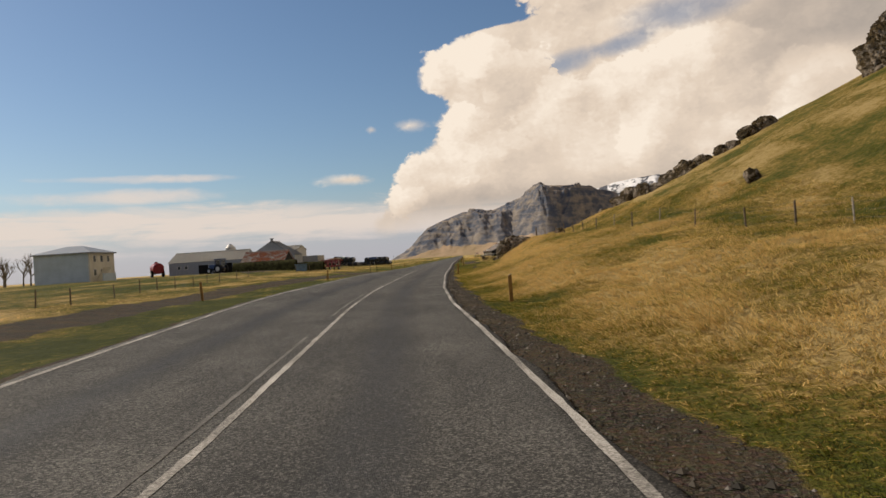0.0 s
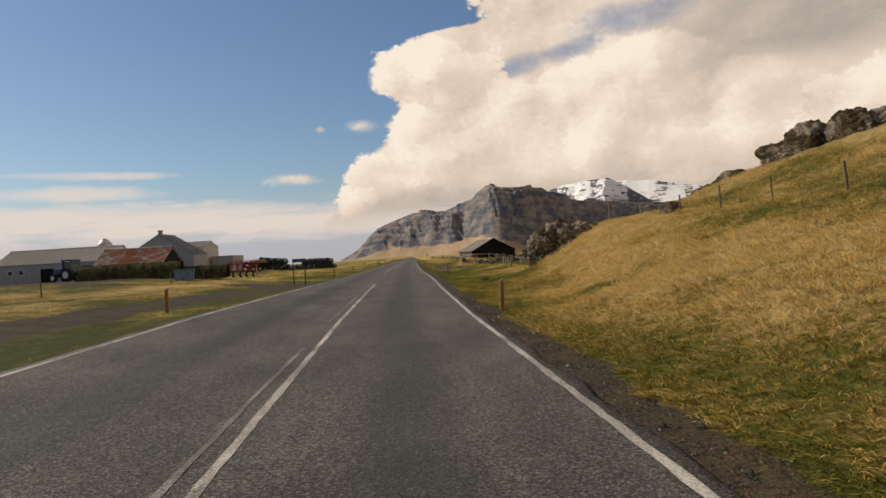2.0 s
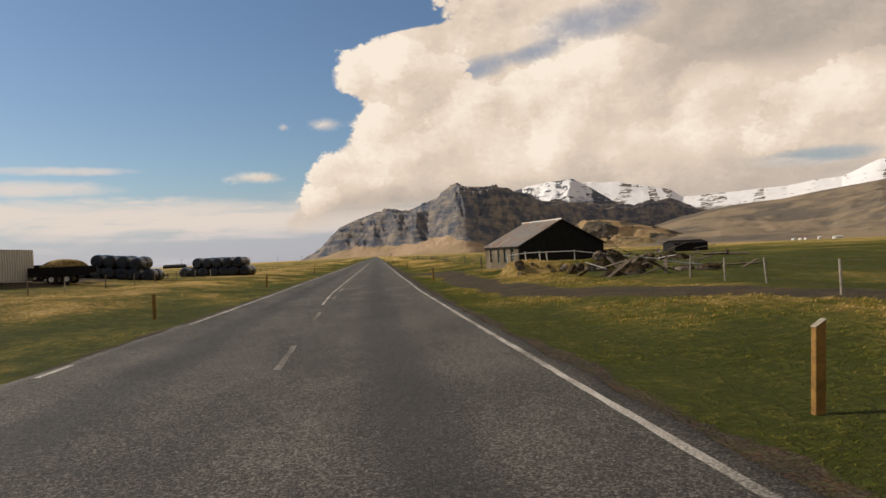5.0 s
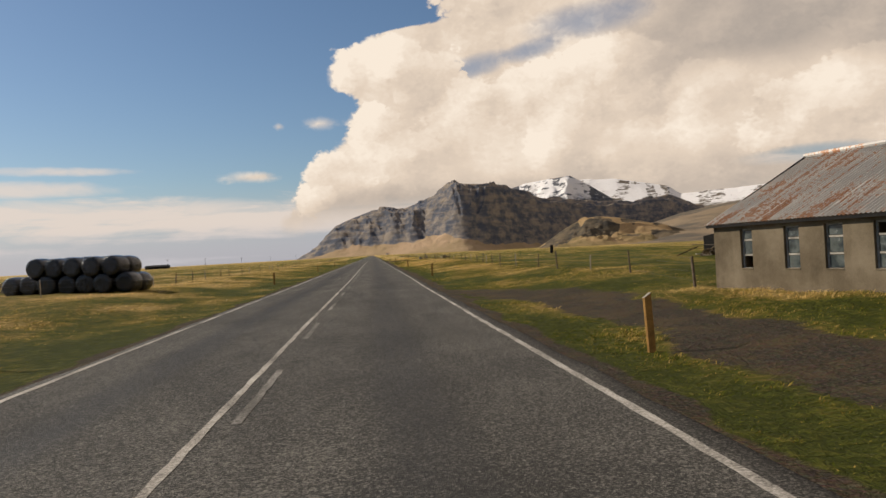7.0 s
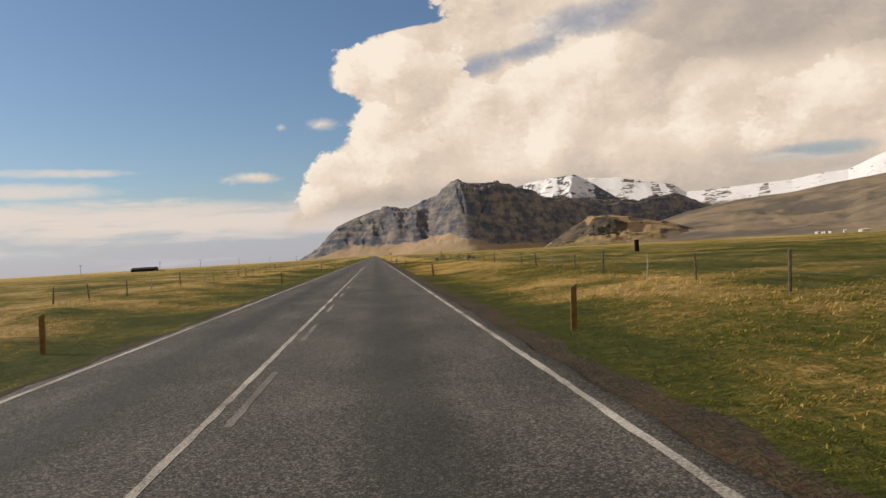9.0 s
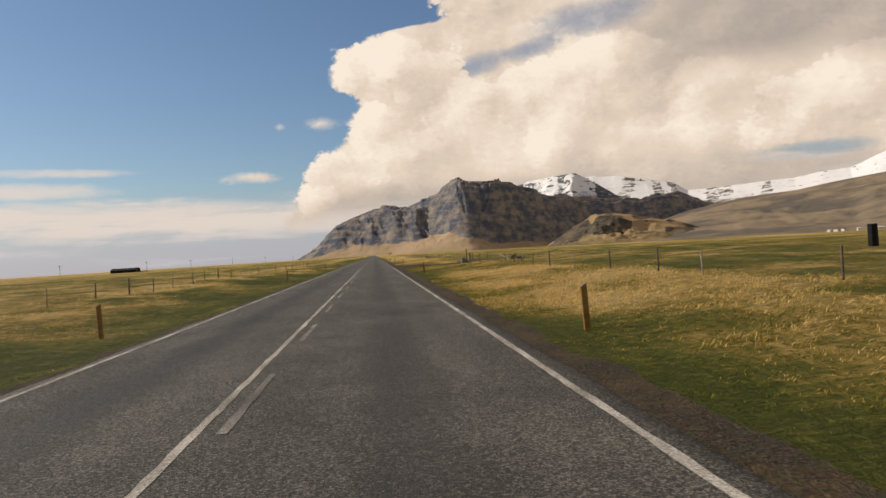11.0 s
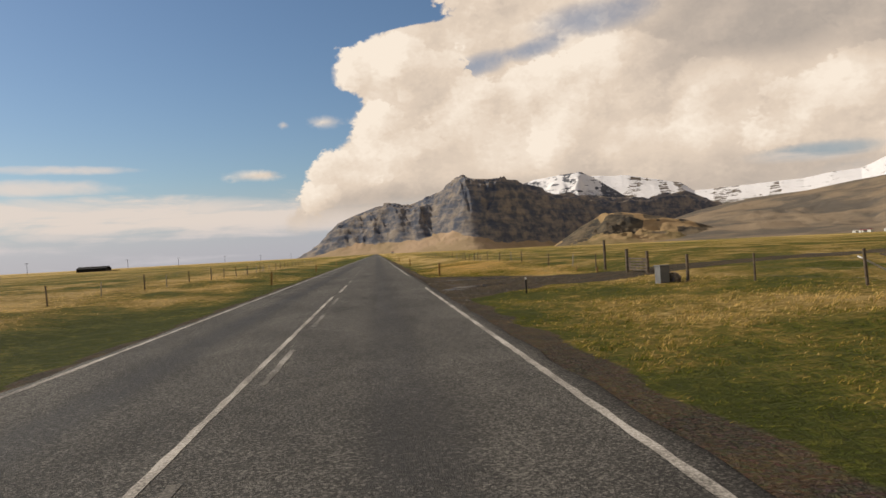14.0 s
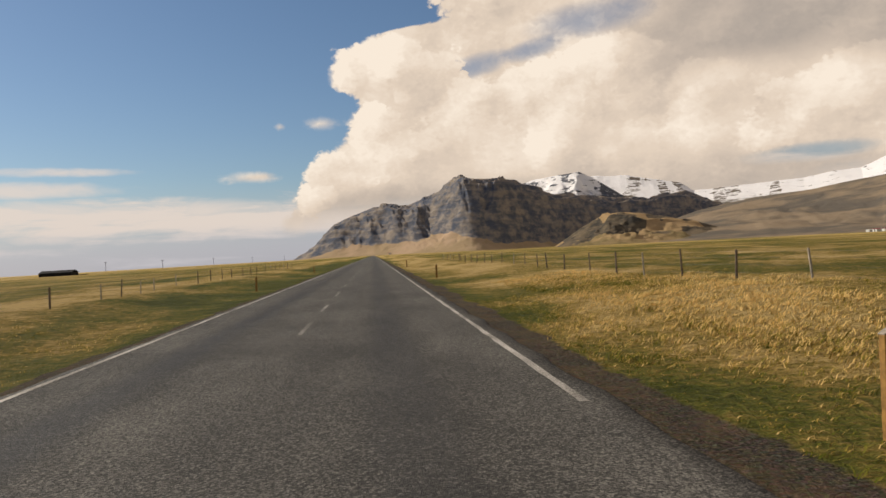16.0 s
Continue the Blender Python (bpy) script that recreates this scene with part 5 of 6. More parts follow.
def shed(name, label, category, x, y, w, d, eave, apex, wall, roof, turn=0.0, z=None, doors=(), windows=(), ridge="x", over=0.15):
    """A plain farm building: ridge along x (or along y), front towards -y."""
    e = thing(name, label, category, x, y, z, turn)
    if ridge == "x":
        part("long_wall", boxes((0, w, 0, 0.15, -0.5, eave)), wall, e)
        part("long_wall", boxes((0, w, d - 0.15, d, -0.5, eave)), wall, e)
        for x0 in (0.0, w - 0.15):
            g = gable_wall(0.15, d - 0.15, 0, -0.5, eave, apex, 0.15)
            bmesh.ops.transform(g, matrix=Matrix(((0, 1, 0, x0), (1, 0, 0, 0), (0, 0, 1, 0), (0, 0, 0, 1))), verts=g.verts[:])
            bmesh.ops.recalc_face_normals(g, faces=g.faces[:])
            part("gable", g, wall, e)
        n = max(2, int(w / 2.0))
        for side in (0, 1):
            up = Vector((0, d / 2, apex - eave)).normalized() if side == 0 else Vector((0, -d / 2, apex - eave)).normalized()
            run = math.hypot(d / 2, apex - eave) + over
            for k in range(n):
                wk = (w + 2 * over) / n
                if side == 0:
                    p, al = Vector((-over + k * wk, 0, eave)), (1, 0, 0)
                else:
                    p, al = Vector((-over + (k + 1) * wk, d, eave)), (-1, 0, 0)
                part("roof_sheet", ripple_sheet(p - up * over + Vector((0, 0, 0.03)), al, up, wk + 0.02, run + 0.04, 0.2, 0.025, 4), roof, e)
        part("ridge_cap", tube(bmesh.new(), (-over, d / 2, apex + 0.05), (w + over, d / 2, apex + 0.05), 0.09, n=6), roof, e)
    else:
        part("front_gable", gable_wall(0, w, 0, -0.5, eave, apex, 0.15), wall, e)
        part("back_gable", gable_wall(0, w, d - 0.15, -0.5, eave, apex, 0.15), wall, e)
        part("side_wall", boxes((0, 0.15, 0.15, d - 0.15, -0.5, eave)), wall, e)
        part("side_wall", boxes((w - 0.15, w, 0.15, d - 0.15, -0.5, eave)), wall, e)
        for side in (0, 1):
            up = Vector((w / 2, 0, apex - eave)).normalized() if side == 0 else Vector((-w / 2, 0, apex - eave)).normalized()
            run = math.hypot(w / 2, apex - eave) + over
            p = Vector((0, d + over, eave)) if side == 0 else Vector((w, -over, eave))
            part("roof_slope", ripple_sheet(p - up * over + Vector((0, 0, 0.03)), (0, -1, 0) if side == 0 else (0, 1, 0), up, d + 2 * over, run + 0.04, 0.2, 0.025, 4), roof, e)
        part("ridge_cap", tube(bmesh.new(), (w / 2, -over, apex + 0.05), (w / 2, d + over, apex + 0.05), 0.09, n=6), roof, e)
    for x0, x1, z0, z1 in doors:
        part("door", boxes((x0, x1, -0.05, -0.004, z0, z1)), MAT["dark"], e, "dark doorway")
    for x0, x1, z0, z1 in windows:
        wn = part("window", boxes((x0, x1, -0.04, -0.004, z0, z1)), MAT["whitewood"], e)
        part("pane", boxes((x0 + 0.06, x1 - 0.06, -0.05, -0.042, z0 + 0.06, z1 - 0.06)), MAT["glass"], wn)
    return e


shed("shed", "low dark turf-roofed shed far out in the pasture", "shed", 42.0, 190.0, 4.6, 4.0, 1.0, 1.3, MAT["dark"], MAT["dark"], 0, 0.4)
# ---------------------------------------------------------------- the farm
shed("long_barn", "long low grey sheep barn with corrugated roof", "barn", -42.3, 120.0, 12.6, 7.0, 2.1, 3.65, MAT["sheet"], MAT["pale"], -1.5, 1.15, doors=[(5.0, 6.6, 0, 1.5), (9.4, 10.6, 0, 1.6)], windows=[(1.4, 2.0, 0.9, 1.5), (2.6, 3.2, 0.9, 1.5), (7.6, 8.2, 0.9, 1.5)])
shed("turf_shed", "turf-banked shed with a rust-red corrugated roof", "shed", -26.6, 108.2, 6.4, 5.6, 1.55, 2.95, MAT["dark"], MAT["rusty"], -1.0, 1.0)
shed("hall", "grey sheet-metal farm hall with a wide gable", "barn", -31.4, 128.5, 8.1, 6.0, 2.5, 5.0, MAT["sheet"], MAT["sheet"], 0, 1.1, doors=[(1.2, 2.0, 1.2, 2.0)], ridge="y")
shed("store", "tall pale corrugated farm store", "barn", -29.4, 140.5, 3.9, 8.0, 3.6, 4.4, MAT["pale"], MAT["pale"], 0, 1.1)
vent = thing("roof_vent", "small square vent on the hall ridge", "vent", -27.35, 129.2, 6.1)
part("stack", boxes((-0.2, 0.2, -0.2, 0.2, -0.2, 0.45)), MAT["sheet"], vent)
part("hood", boxes((-0.28, 0.28, -0.28, 0.28, 0.45, 0.55)), MAT["sheet"], vent)


def turf_bank(x0, x1, y, z, h, label):
    """A sod wall with an uneven grassy top."""
    n, m = 40, 5
    v, f = [], []
    rnd = random.Random(int(x0 * 10))
    prof = [(-0.9, 0.0), (-0.55, 0.55), (-0.1, 1.0), (0.5, 0.95), (0.9, 0.0)]
    for i in range(n + 1):
        x = x0 + (x1 - x0) * i / n
        for py, pz in prof:
            v.append((x, y + py + rnd.uniform(-0.08, 0.08), z - 0.2 + (h + 0.2) * pz + rnd.uniform(-0.06, 0.06)))
        if i:
            for k in range(m - 1):
                a = (i - 1) * m + k
                f.append((a, a + m, a + m + 1, a + 1))
    ob = new("turf_bank", mesh_of("turf_bank", v, f, MAT["sod"], True))
    return tagged(ob, label, "bank", kind="structure")


turf_bank(-27.6, -18.2, 107.4, 1.0, 1.5, "dark overgrown turf bank against the shed")
turf_bank(-20.0, -14.9, 111.0, 0.9, 1.1, "dark overgrown turf bank")


def silo():
    e = thing("silo", "pale round grain silo with a domed lid", "silo", -37.3, 137.0, 1.1)
    part("drum", tube(bmesh.new(), (0, 0, -0.3), (0, 0, 4.6), 0.92, 0.92, 28), MAT["pale"], e)
    part("dome", tube(bmesh.new(), (0, 0, 4.6), (0, 0, 5.15), 0.92, 0.45, 28), MAT["pale"], e)
    part("cap", tube(bmesh.new(), (0, 0, 5.15), (0, 0, 5.3), 0.3, 0.25, 16), MAT["sheet"], e)
    part("ladder", boxes((-0.2, -0.16, -1.02, -0.98, 0.3, 4.8), (0.16, 0.2, -1.02, -0.98, 0.3, 4.8), *[(-0.16, 0.16, -1.015, -0.985, 0.5 + 0.35 * k, 0.53 + 0.35 * k) for k in range(12)]), MAT["wire"], e)
    return e


silo()


def house():
    e = thing("house", "two-storey pale blue farmhouse with a shallow metal roof", "house", -48.9, 93.0, 0.98, 2.0)
    W, D, H = 7.2, 7.2, 4.05
    part("wall", boxes((0, W - 0.2, 0, 0.2, -0.5, H), (0, 0.2, 0.2, D, -0.5, H), (0.2, W - 0.2, D - 0.2, D, -0.5, H)), MAT["house"], e)
    # this side wall is cream where the other walls are pale blue
    part("side_wall", boxes((W - 0.2, W, 0, D, -0.5, H)), MAT["cream"], e, "cream side wall")
    bm = bmesh.new()
    o = 0.3
    base = [bm.verts.new(p) for p in ((-o, -o, H), (W + o, -o, H), (W + o, D + o, H), (-o, D + o, H))]
    low = [bm.verts.new(v.co - Vector((0, 0, 0.14))) for v in base]
    r0, r1 = bm.verts.new((W * 0.35, D / 2, H + 1.0)), bm.verts.new((W * 0.65, D / 2, H + 1.0))
    for f in ((base[0], base[1], r1, r0), (base[1], base[2], r1), (base[2], base[3], r0, r1), (base[3], base[0], r0), low[::-1]):
        bm.faces.new(f)
    for i in range(4):
        j = (i + 1) % 4
        bm.faces.new((low[i], low[j], base[j], base[i]))
    part("roof", bm, MAT["sheet"], e, "shallow grey hipped roof")
    for y in (1.3, 3.3, 5.3):
        for z in (0.9, 2.7):
            wn = part("window", boxes((W + 0.002, W + 0.04, y - 0.4, y + 0.4, z, z + 0.95)), MAT["whitewood"], e)
            part("pane", boxes((W + 0.042, W + 0.05, y - 0.32, y + 0.32, z + 0.08, z + 0.87)), MAT["glass"], wn)
    bm = bmesh.new()
    for k in range(8):
        box_bm(bm, W + 0.05, W + 1.15, 3.8 - 0.3 * (k + 1), 3.8 - 0.3 * k, -0.4, 2.0 - 0.25 * k)
    part("stair", bm, MAT["cream"], e, "outside stair up to the first floor")
    part("stair_wall", boxes((W + 1.15, W + 1.27, 0.9, 4.6, -0.4, 1.2)), MAT["house"], e)
    return e


house()


def wheel(parent, x, y, z, r, w):
    bm = bmesh.new()
    tube(bm, (x - w / 2, y, z), (x + w / 2, y, z), r, r, 22)
    bmesh.ops.bevel(bm, geom=[e for e in bm.edges if e.calc_face_angle(0) > 1.0], offset=0.05, segments=2, affect="EDGES")
    t = part("wheel", bm, MAT["rubber"], parent)
    part("rim", tube(bmesh.new(), (x - w / 2 - 0.01, y, z), (x + w / 2 + 0.01, y, z), r * 0.5, r * 0.5, 16), MAT["whitewood"], t)
    return t


def tractor():
    e = thing("tractor", "blue farm tractor parked in the yard", "tractor", -33.0, 117.0, None, 70.0)
    part("bonnet", soft_box(-0.35, 0.35, 0.2, 1.7, 0.8, 1.45, 0.08), MAT["blue"], e)
    part("chassis", boxes((-0.25, 0.25, -0.9, 1.6, 0.5, 0.8)), MAT["dark"], e)
    cab = part("cab_frame", boxes((-0.65, -0.58, -0.9, -0.83, 1.0, 2.2), (0.58, 0.65, -0.9, -0.83, 1.0, 2.2), (-0.65, -0.58, 0.13, 0.2, 1.0, 2.2), (0.58, 0.65, 0.13, 0.2, 1.0, 2.2), (-0.6, 0.6, -0.85, 0.15, 0.9, 1.05)), MAT["blue"], e)
    part("cab_glass", boxes((-0.6, 0.6, 0.15, 0.17, 1.1, 2.15), (-0.6, 0.6, -0.88, -0.86, 1.1, 2.15)), MAT["glass"], cab)
    part("roof", soft_box(-0.72, 0.72, -1.0, 0.3, 2.2, 2.35, 0.05), MAT["blue"], e)
    part("exhaust", tube(bmesh.new(), (0.3, 0.9, 1.4), (0.3, 0.9, 2.3), 0.04), MAT["dark"], e)
    for x in (-0.75, 0.75):
        wheel(e, x, -0.5, 0.75, 0.75, 0.4)
        wheel(e, x, 1.3, 0.48, 0.48, 0.28)
    return e


tractor()


def slurry_tank():
    e = thing("slurry_tanker", "red slurry tanker on two wheels", "tanker", -42.2, 115.0, None, 35.0)
    bm = bmesh.new()
    tube(bm, (0, -1.4, 1.35), (0, 1.4, 1.35), 0.85, 0.85, 26)
    bmesh.ops.bevel(bm, geom=[d for d in bm.edges if d.calc_face_angle(0) > 1.0], offset=0.18, segments=3, affect="EDGES")
    part("tank", bm, MAT["red"], e)
    part("manhole", tube(bmesh.new(), (0, 0.4, 2.15), (0, 0.4, 2.45), 0.28, 0.25, 14), MAT["red"], e)
    part("pump", soft_box(-0.3, 0.3, 1.5, 1.9, 0.8, 1.6, 0.05), MAT["red"], e)
    part("drawbar", boxes((-0.1, 0.1, 1.3, 2.7, 0.45, 0.6)), MAT["dark"], e)
    for x in (-0.85, 0.85):
        wheel(e, x, -0.2, 0.55, 0.55, 0.35)
    return e


slurry_tank()


def tedder(x, y, turn, label):
    """A folded hay tedder: arms, rotors and bent tines."""
    rnd = random.Random(int(x * 7))
    e = thing("hay_tedder", label, "farm machine", x, y, None, turn)
    part("frame", boxes((-1.0, 1.0, -0.06, 0.06, 0.55, 0.7), (-0.06, 0.06, -1.2, 0.1, 0.5, 0.62)), MAT["red"], e)
    for k, px in enumerate((-0.95, -0.32, 0.32, 0.95)):
        arm = part("arm", boxes((px - 0.04, px + 0.04, -0.05, 0.05, 0.6, 1.55)), MAT["red"], e)
        bm = bmesh.new()
        for i in range(14):
            a = 2 * math.pi * i / 14
            c, sn = math.cos(a), math.sin(a)
            tube(bm, (px, 0.05, 1.45), (px + 0.42 * c, 0.1, 1.45 + 0.42 * sn), 0.022, n=4)
            tube(bm, (px + 0.42 * c, 0.1, 1.45 + 0.42 * sn), (px + 0.5 * c, -0.25, 1.45 + 0.5 * sn), 0.014, n=3)
        part("rotor", bm, MAT["red"], arm)
    for px in (-0.7, 0.7):
        wheel(e, px, 0.0, 0.3, 0.3, 0.18)
    return e


tedder(-14.9, 116.0, 4, "red folded hay tedder with many bent tines")
tedder(-14.4, 117.1, -6, "red folded hay tedder with many bent tines")


def trailer(x, y, turn, label, load):
    e = thing("trailer", label, "trailer", x, y, None, turn)
    part("bed", boxes((-2.0, 2.0, -0.9, 0.9, 0.55, 0.7)), MAT["dark"], e)
    part("side_board", boxes((-2.0, 2.0, -0.9, -0.85, 0.7, 1.2)), MAT["dark"], e)
    part("side_board", boxes((-2.0, 2.0, 0.85, 0.9, 0.7, 1.2)), MAT["dark"], e)
    for px in (-0.5, 0.5):
        for py in (-0.8, 0.8):
            t = wheel(e, 0, 0, 0, 0.34, 0.22)
            t.matrix_local = pose(px, py, 0.34, 0, 0, 90)
    if load:
        ob = part("load", rock_mesh(4, (1.7, 0.8, 0.65), 3, 0.2), MAT["straw"], e, "heap of old hay")
        ob.matrix_local = pose(0, 0, 1.1)
    return e


trailer(-20.0, 149.0, 5, "dark farm trailer heaped with old hay", True)
trailer(-22.5, 152.0, 10, "dark empty farm trailer", False)
trailer(-17.6, 113.2, 3, "dark flat farm trailer", False)


def container():
    e = thing("container", "pale grey box container standing in the yard", "container", -25.2, 143.4, None, -2)
    part("body", boxes((0, 3.0, 0, 5.8, 0.1, 2.25)), MAT["sheet"], e)
    bm = bmesh.new()
    for k in range(18):
        box_bm(bm, 3.0, 3.03, 0.1 + 0.32 * k, 0.26 + 0.32 * k, 0.15, 2.2)
    part("side_rib", bm, MAT["pale"], e, "pale ribbed side")
    part("door", boxes((0.05, 1.48, -0.03, -0.002, 0.15, 2.2), (1.52, 2.95, -0.03, -0.002, 0.15, 2.2)), MAT["sheet"], e)
    return e


container()


# ---------------------------------------------------------------- wrapped bales
def bale_mesh(seed, r=0.56, l=1.15):
    bm = bmesh.new()
    n, rows = 26, [(-0.5, 0.55), (-0.5, 0.82), (-0.46, 0.95), (-0.36, 1.0), (0.0, 1.03), (0.36, 1.0), (0.46, 0.95), (0.5, 0.82), (0.5, 0.55)]
    rings = []
    for t, k in rows:
        ring = []
        for i in range(n):
            a = 2 * math.pi * i / n
            q = r * k * (1 + 0.025 * noise.noise(Vector((math.cos(a) * 2, math.sin(a) * 2, t * 4 + seed * 3))))
            z = q * math.sin(a)
            ring.append(bm.verts.new((q * math.cos(a), t * l, max(z, -0.92 * r))))
        rings.append(ring)
    for a, b in zip(rings, rings[1:]):
        for i in range(n):
            bm.faces.new((a[i], b[i], b[(i + 1) % n], a[(i + 1) % n]))
    bm.faces.new(rings[0])
    bm.faces.new(rings[-1][::-1])
    bmesh.ops.recalc_face_normals(bm, faces=bm.faces[:])
    me = bpy.data.meshes.new("hay_bale")
    bm.to_mesh(me)
    bm.free()
    me.materials.append(MAT["bale"])
    me.shade_smooth()
    return me


BALES = [bale_mesh(k) for k in range(3)]


def bale_stack(x, y, turn, wide, deep, top, seed, group, over=0.1):
    rnd = random.Random(seed)
    z0 = min(stand(x + dx, y + dy) for dx in (-3, 0, 3) for dy in (0, 2))
    for level, count, shift in ((0, wide, 0.0), (1, top, over)):
        for j in range(deep):
            for i in range(count):
                ob = new("hay_bale", BALES[rnd.randrange(3)])
                p = Matrix.Rotation(radians(turn), 3, "Z") @ Vector(((i - count / 2 + 0.5) * 1.13 + shift + rnd.uniform(-0.05, 0.05), j * 1.2 + rnd.uniform(-0.08, 0.08), 0))
                px, py = x + p.x, y + p.y
                z = stand(px, py) + 0.50 if level == 0 else max(stand(px + d, py) for d in (-0.6, 0, 0.6)) + 1.42
                ob.matrix_world = pose(px, py, z, 0, 0, turn + rnd.uniform(-5, 5))
                tagged(ob, "round hay bale in glossy black plastic wrap, stacked", "hay bale", group)


bale_stack(-15.0, 175.0, -14, 7, 2, 5, 1, "black bales stacked beside the road", 0.4)
bale_stack(-20.0, 160.0, -8, 6, 2, 4, 2, "black bales stacked by the farmyard")
bale_stack(-26.5, 151.0, -8, 3, 1, 2, 3, "black bales behind the trailers")
timber_heap("low heap of old tyres and rubble in the field", -26.0, 186.0, 18, (1.5, 0.8), 8, 0.5)


# ---------------------------------------------------------------- signs, gate, boxes
def frame_sign():
    e = thing("road_sign", "narrow blue road sign on two dark posts", "sign", -5.5, 92.6)
    part("post", tube(bmesh.new(), (0, 0, -0.3), (0, 0, 1.95), 0.035), MAT["dark"], e)
    part("post", tube(bmesh.new(), (0.85, 0, -0.3), (0.85, 0, 1.95), 0.035), MAT["dark"], e)
    part("board", soft_box(-0.05, 0.9, -0.06, -0.035, 1.72, 1.98, 0.01), MAT["blue"], e, "narrow dark blue board")
    return e


frame_sign()
e = thing("feed_bin", "faded blue plastic bin by the farm fence", "bin", -16.3, 101.8, None, 12)
bm = boxes((-0.75, 0.75, -0.45, 0.45, 0.0, 1.0))
for v in bm.verts:
    if v.co.z > 0.5:
        v.co.x, v.co.y = v.co.x * 1.12, v.co.y * 1.12
part("body", bm, MAT["bin"], e)
part("rim", boxes((-0.9, 0.9, -0.56, -0.5, 0.95, 1.02), (-0.9, 0.9, 0.5, 0.56, 0.95, 1.02), (-0.9, -0.84, -0.5, 0.5, 0.95, 1.02), (0.84, 0.9, -0.5, 0.5, 0.95, 1.02)), MAT["bin"], e)


def gate():
    e = thing("field_gate", "grey slatted wooden field gate standing open", "gate", 13.9, 300.8, None, -88)
    part("frame", boxes((0.0, 0.09, -0.03, 0.03, 0.1, 0.72), (2.0, 2.09, -0.03, 0.03, 0.1, 0.72)), MAT["wood"], e)
    for k in range(5):
        part("board", boxes((0.0, 2.09, -0.055, -0.031, 0.12 + 0.125 * k, 0.20 + 0.125 * k)), MAT["wood"], e)
    part("brace", slab(bmesh.new(), [(0.1, 0.04, 0.15), (0.2, 0.04, 0.1), (2.0, 0.04, 0.64), (1.92, 0.04, 0.70)], 0.02, (0, 1, 0)), MAT["wood"], e)
    return e


gate()
for x, y, h, r in ((13.85, 301.0, 1.12, 0.085), (13.95, 298.6, 1.0, 0.075), (13.9, 304.6, 1.6, 0.075), (12.75, 291.6, 0.95, 0.06)):
    e = thing("gate_post", "tall weathered timber gate post", "post", x, y, None, 0, "gate posts")
    part("shaft", tube(bmesh.new(), (0, 0, -0.3), (0.01, 0.02, h), r, r * 0.92, 9), MAT["post"], e)
for x, y in ((13.2, 303.9), (13.0, 307.2)):
    e = thing("marker_stake", "short bright yellow plastic stake by the gate", "stake", x, y)
    part("shaft", tube(bmesh.new(), (0, 0, -0.1), (0.08, 0, 0.3), 0.04, 0.04, 8), MAT["yellow"], e)
e = thing("cable_box", "grey metal cable cabinet beside the field fence", "cabinet", 11.9, 291.8, None, 18)
part("body", soft_box(-0.2, 0.2, -0.15, 0.15, -0.05, 0.6, 0.012), MAT["cabinet"], e)
part("lid", soft_box(-0.22, 0.22, -0.17, 0.17, 0.6, 0.64, 0.01), MAT["cabinet"], e)
part("door", boxes((-0.17, 0.17, -0.162, -0.152, 0.04, 0.56)), MAT["cabinet"], e)
rock("stone", "dark mossy stone beside the cable cabinet", 12.3, 291.9, stand(12.3, 291.9, -0.1), (0.32, 0.28, 0.26), 81, 0, 3, "stones in the grass")
e = thing("marker_stake", "thin dark stake with a white tip in the grass", "stake", 7.07, 292.12)
part("shaft", tube(bmesh.new(), (0, 0, -0.1), (0, 0, 0.5), 0.025, 0.025, 6), MAT["dark"], e)
part("tip", tube(bmesh.new(), (0, 0, 0.5), (0, 0, 0.56), 0.026, 0.026, 6), MAT["reflector"], e)


def puddle(px, py, rx, ry, seed):
    n, v = 56, [(0, 0, 0)]
    for i in range(n):
        a = 2 * math.pi * i / n
        k = 1 + 0.35 * noise.noise(Vector((math.cos(a) * 1.6 + seed, math.sin(a) * 1.6, 3.0))) + 0.12 * noise.noise(Vector((math.cos(a) * 6 + seed, math.sin(a) * 6, 1.0)))
        v.append((rx * k * math.cos(a), ry * k * math.sin(a), 0))
    f = [(0, 1 + i, 1 + (i + 1) % n) for i in range(n)]
    ob = new("puddle", mesh_of("puddle", v, f, MAT["water"]))
    ob.location = (px, py, stand(px, py) + 0.033)
    return tagged(ob, "shallow rain puddle on the gravel turning", "puddle", kind="structure")


for k, (px, py, rx, ry) in enumerate(PUDDLES):
    puddle(px, py, rx, ry, k)


# ---------------------------------------------------------------- far things
e = thing("far_barn", "long dark barn on the horizon of the coastal plain", "barn", -168.0, 700.0, -1.0)
part("body", boxes((0, 16, 0, 9, -1, 3.0)), MAT["dark"], e)
bm = bmesh.new()
slab(bm, [(-0.3, 0, 3.0), (16.3, 0, 3.0), (16.3, 4.5, 4.2), (-0.3, 4.5, 4.2)], 0.15)
slab(bm, [(-0.3, 4.5, 4.2), (16.3, 4.5, 4.2), (16.3, 9, 3.0), (-0.3, 9, 3.0)], 0.15)
part("roof", bm, MAT["dark"], e)
part("annex", boxes((16.05, 22, 1, 6, -1, 1.6)), MAT["dark"], e)


def power_pole(x, y):
    e = thing("power_pole", "tall timber power pole on the far plain", "pole", x, y, None, 20, "power poles")
    part("shaft", tube(bmesh.new(), (0, 0, -0.5), (0, 0, 8.5), 0.16, 0.12), MAT["dark"], e)
    part("crossarm", boxes((-1.3, 1.3, -0.08, 0.08, 7.8, 8.0)), MAT["dark"], e)
    for px in (-1.2, 0, 1.2):
        part("insulator", tube(bmesh.new(), (px, 0, 8.0), (px, 0, 8.3), 0.06), MAT["sheet"], e)


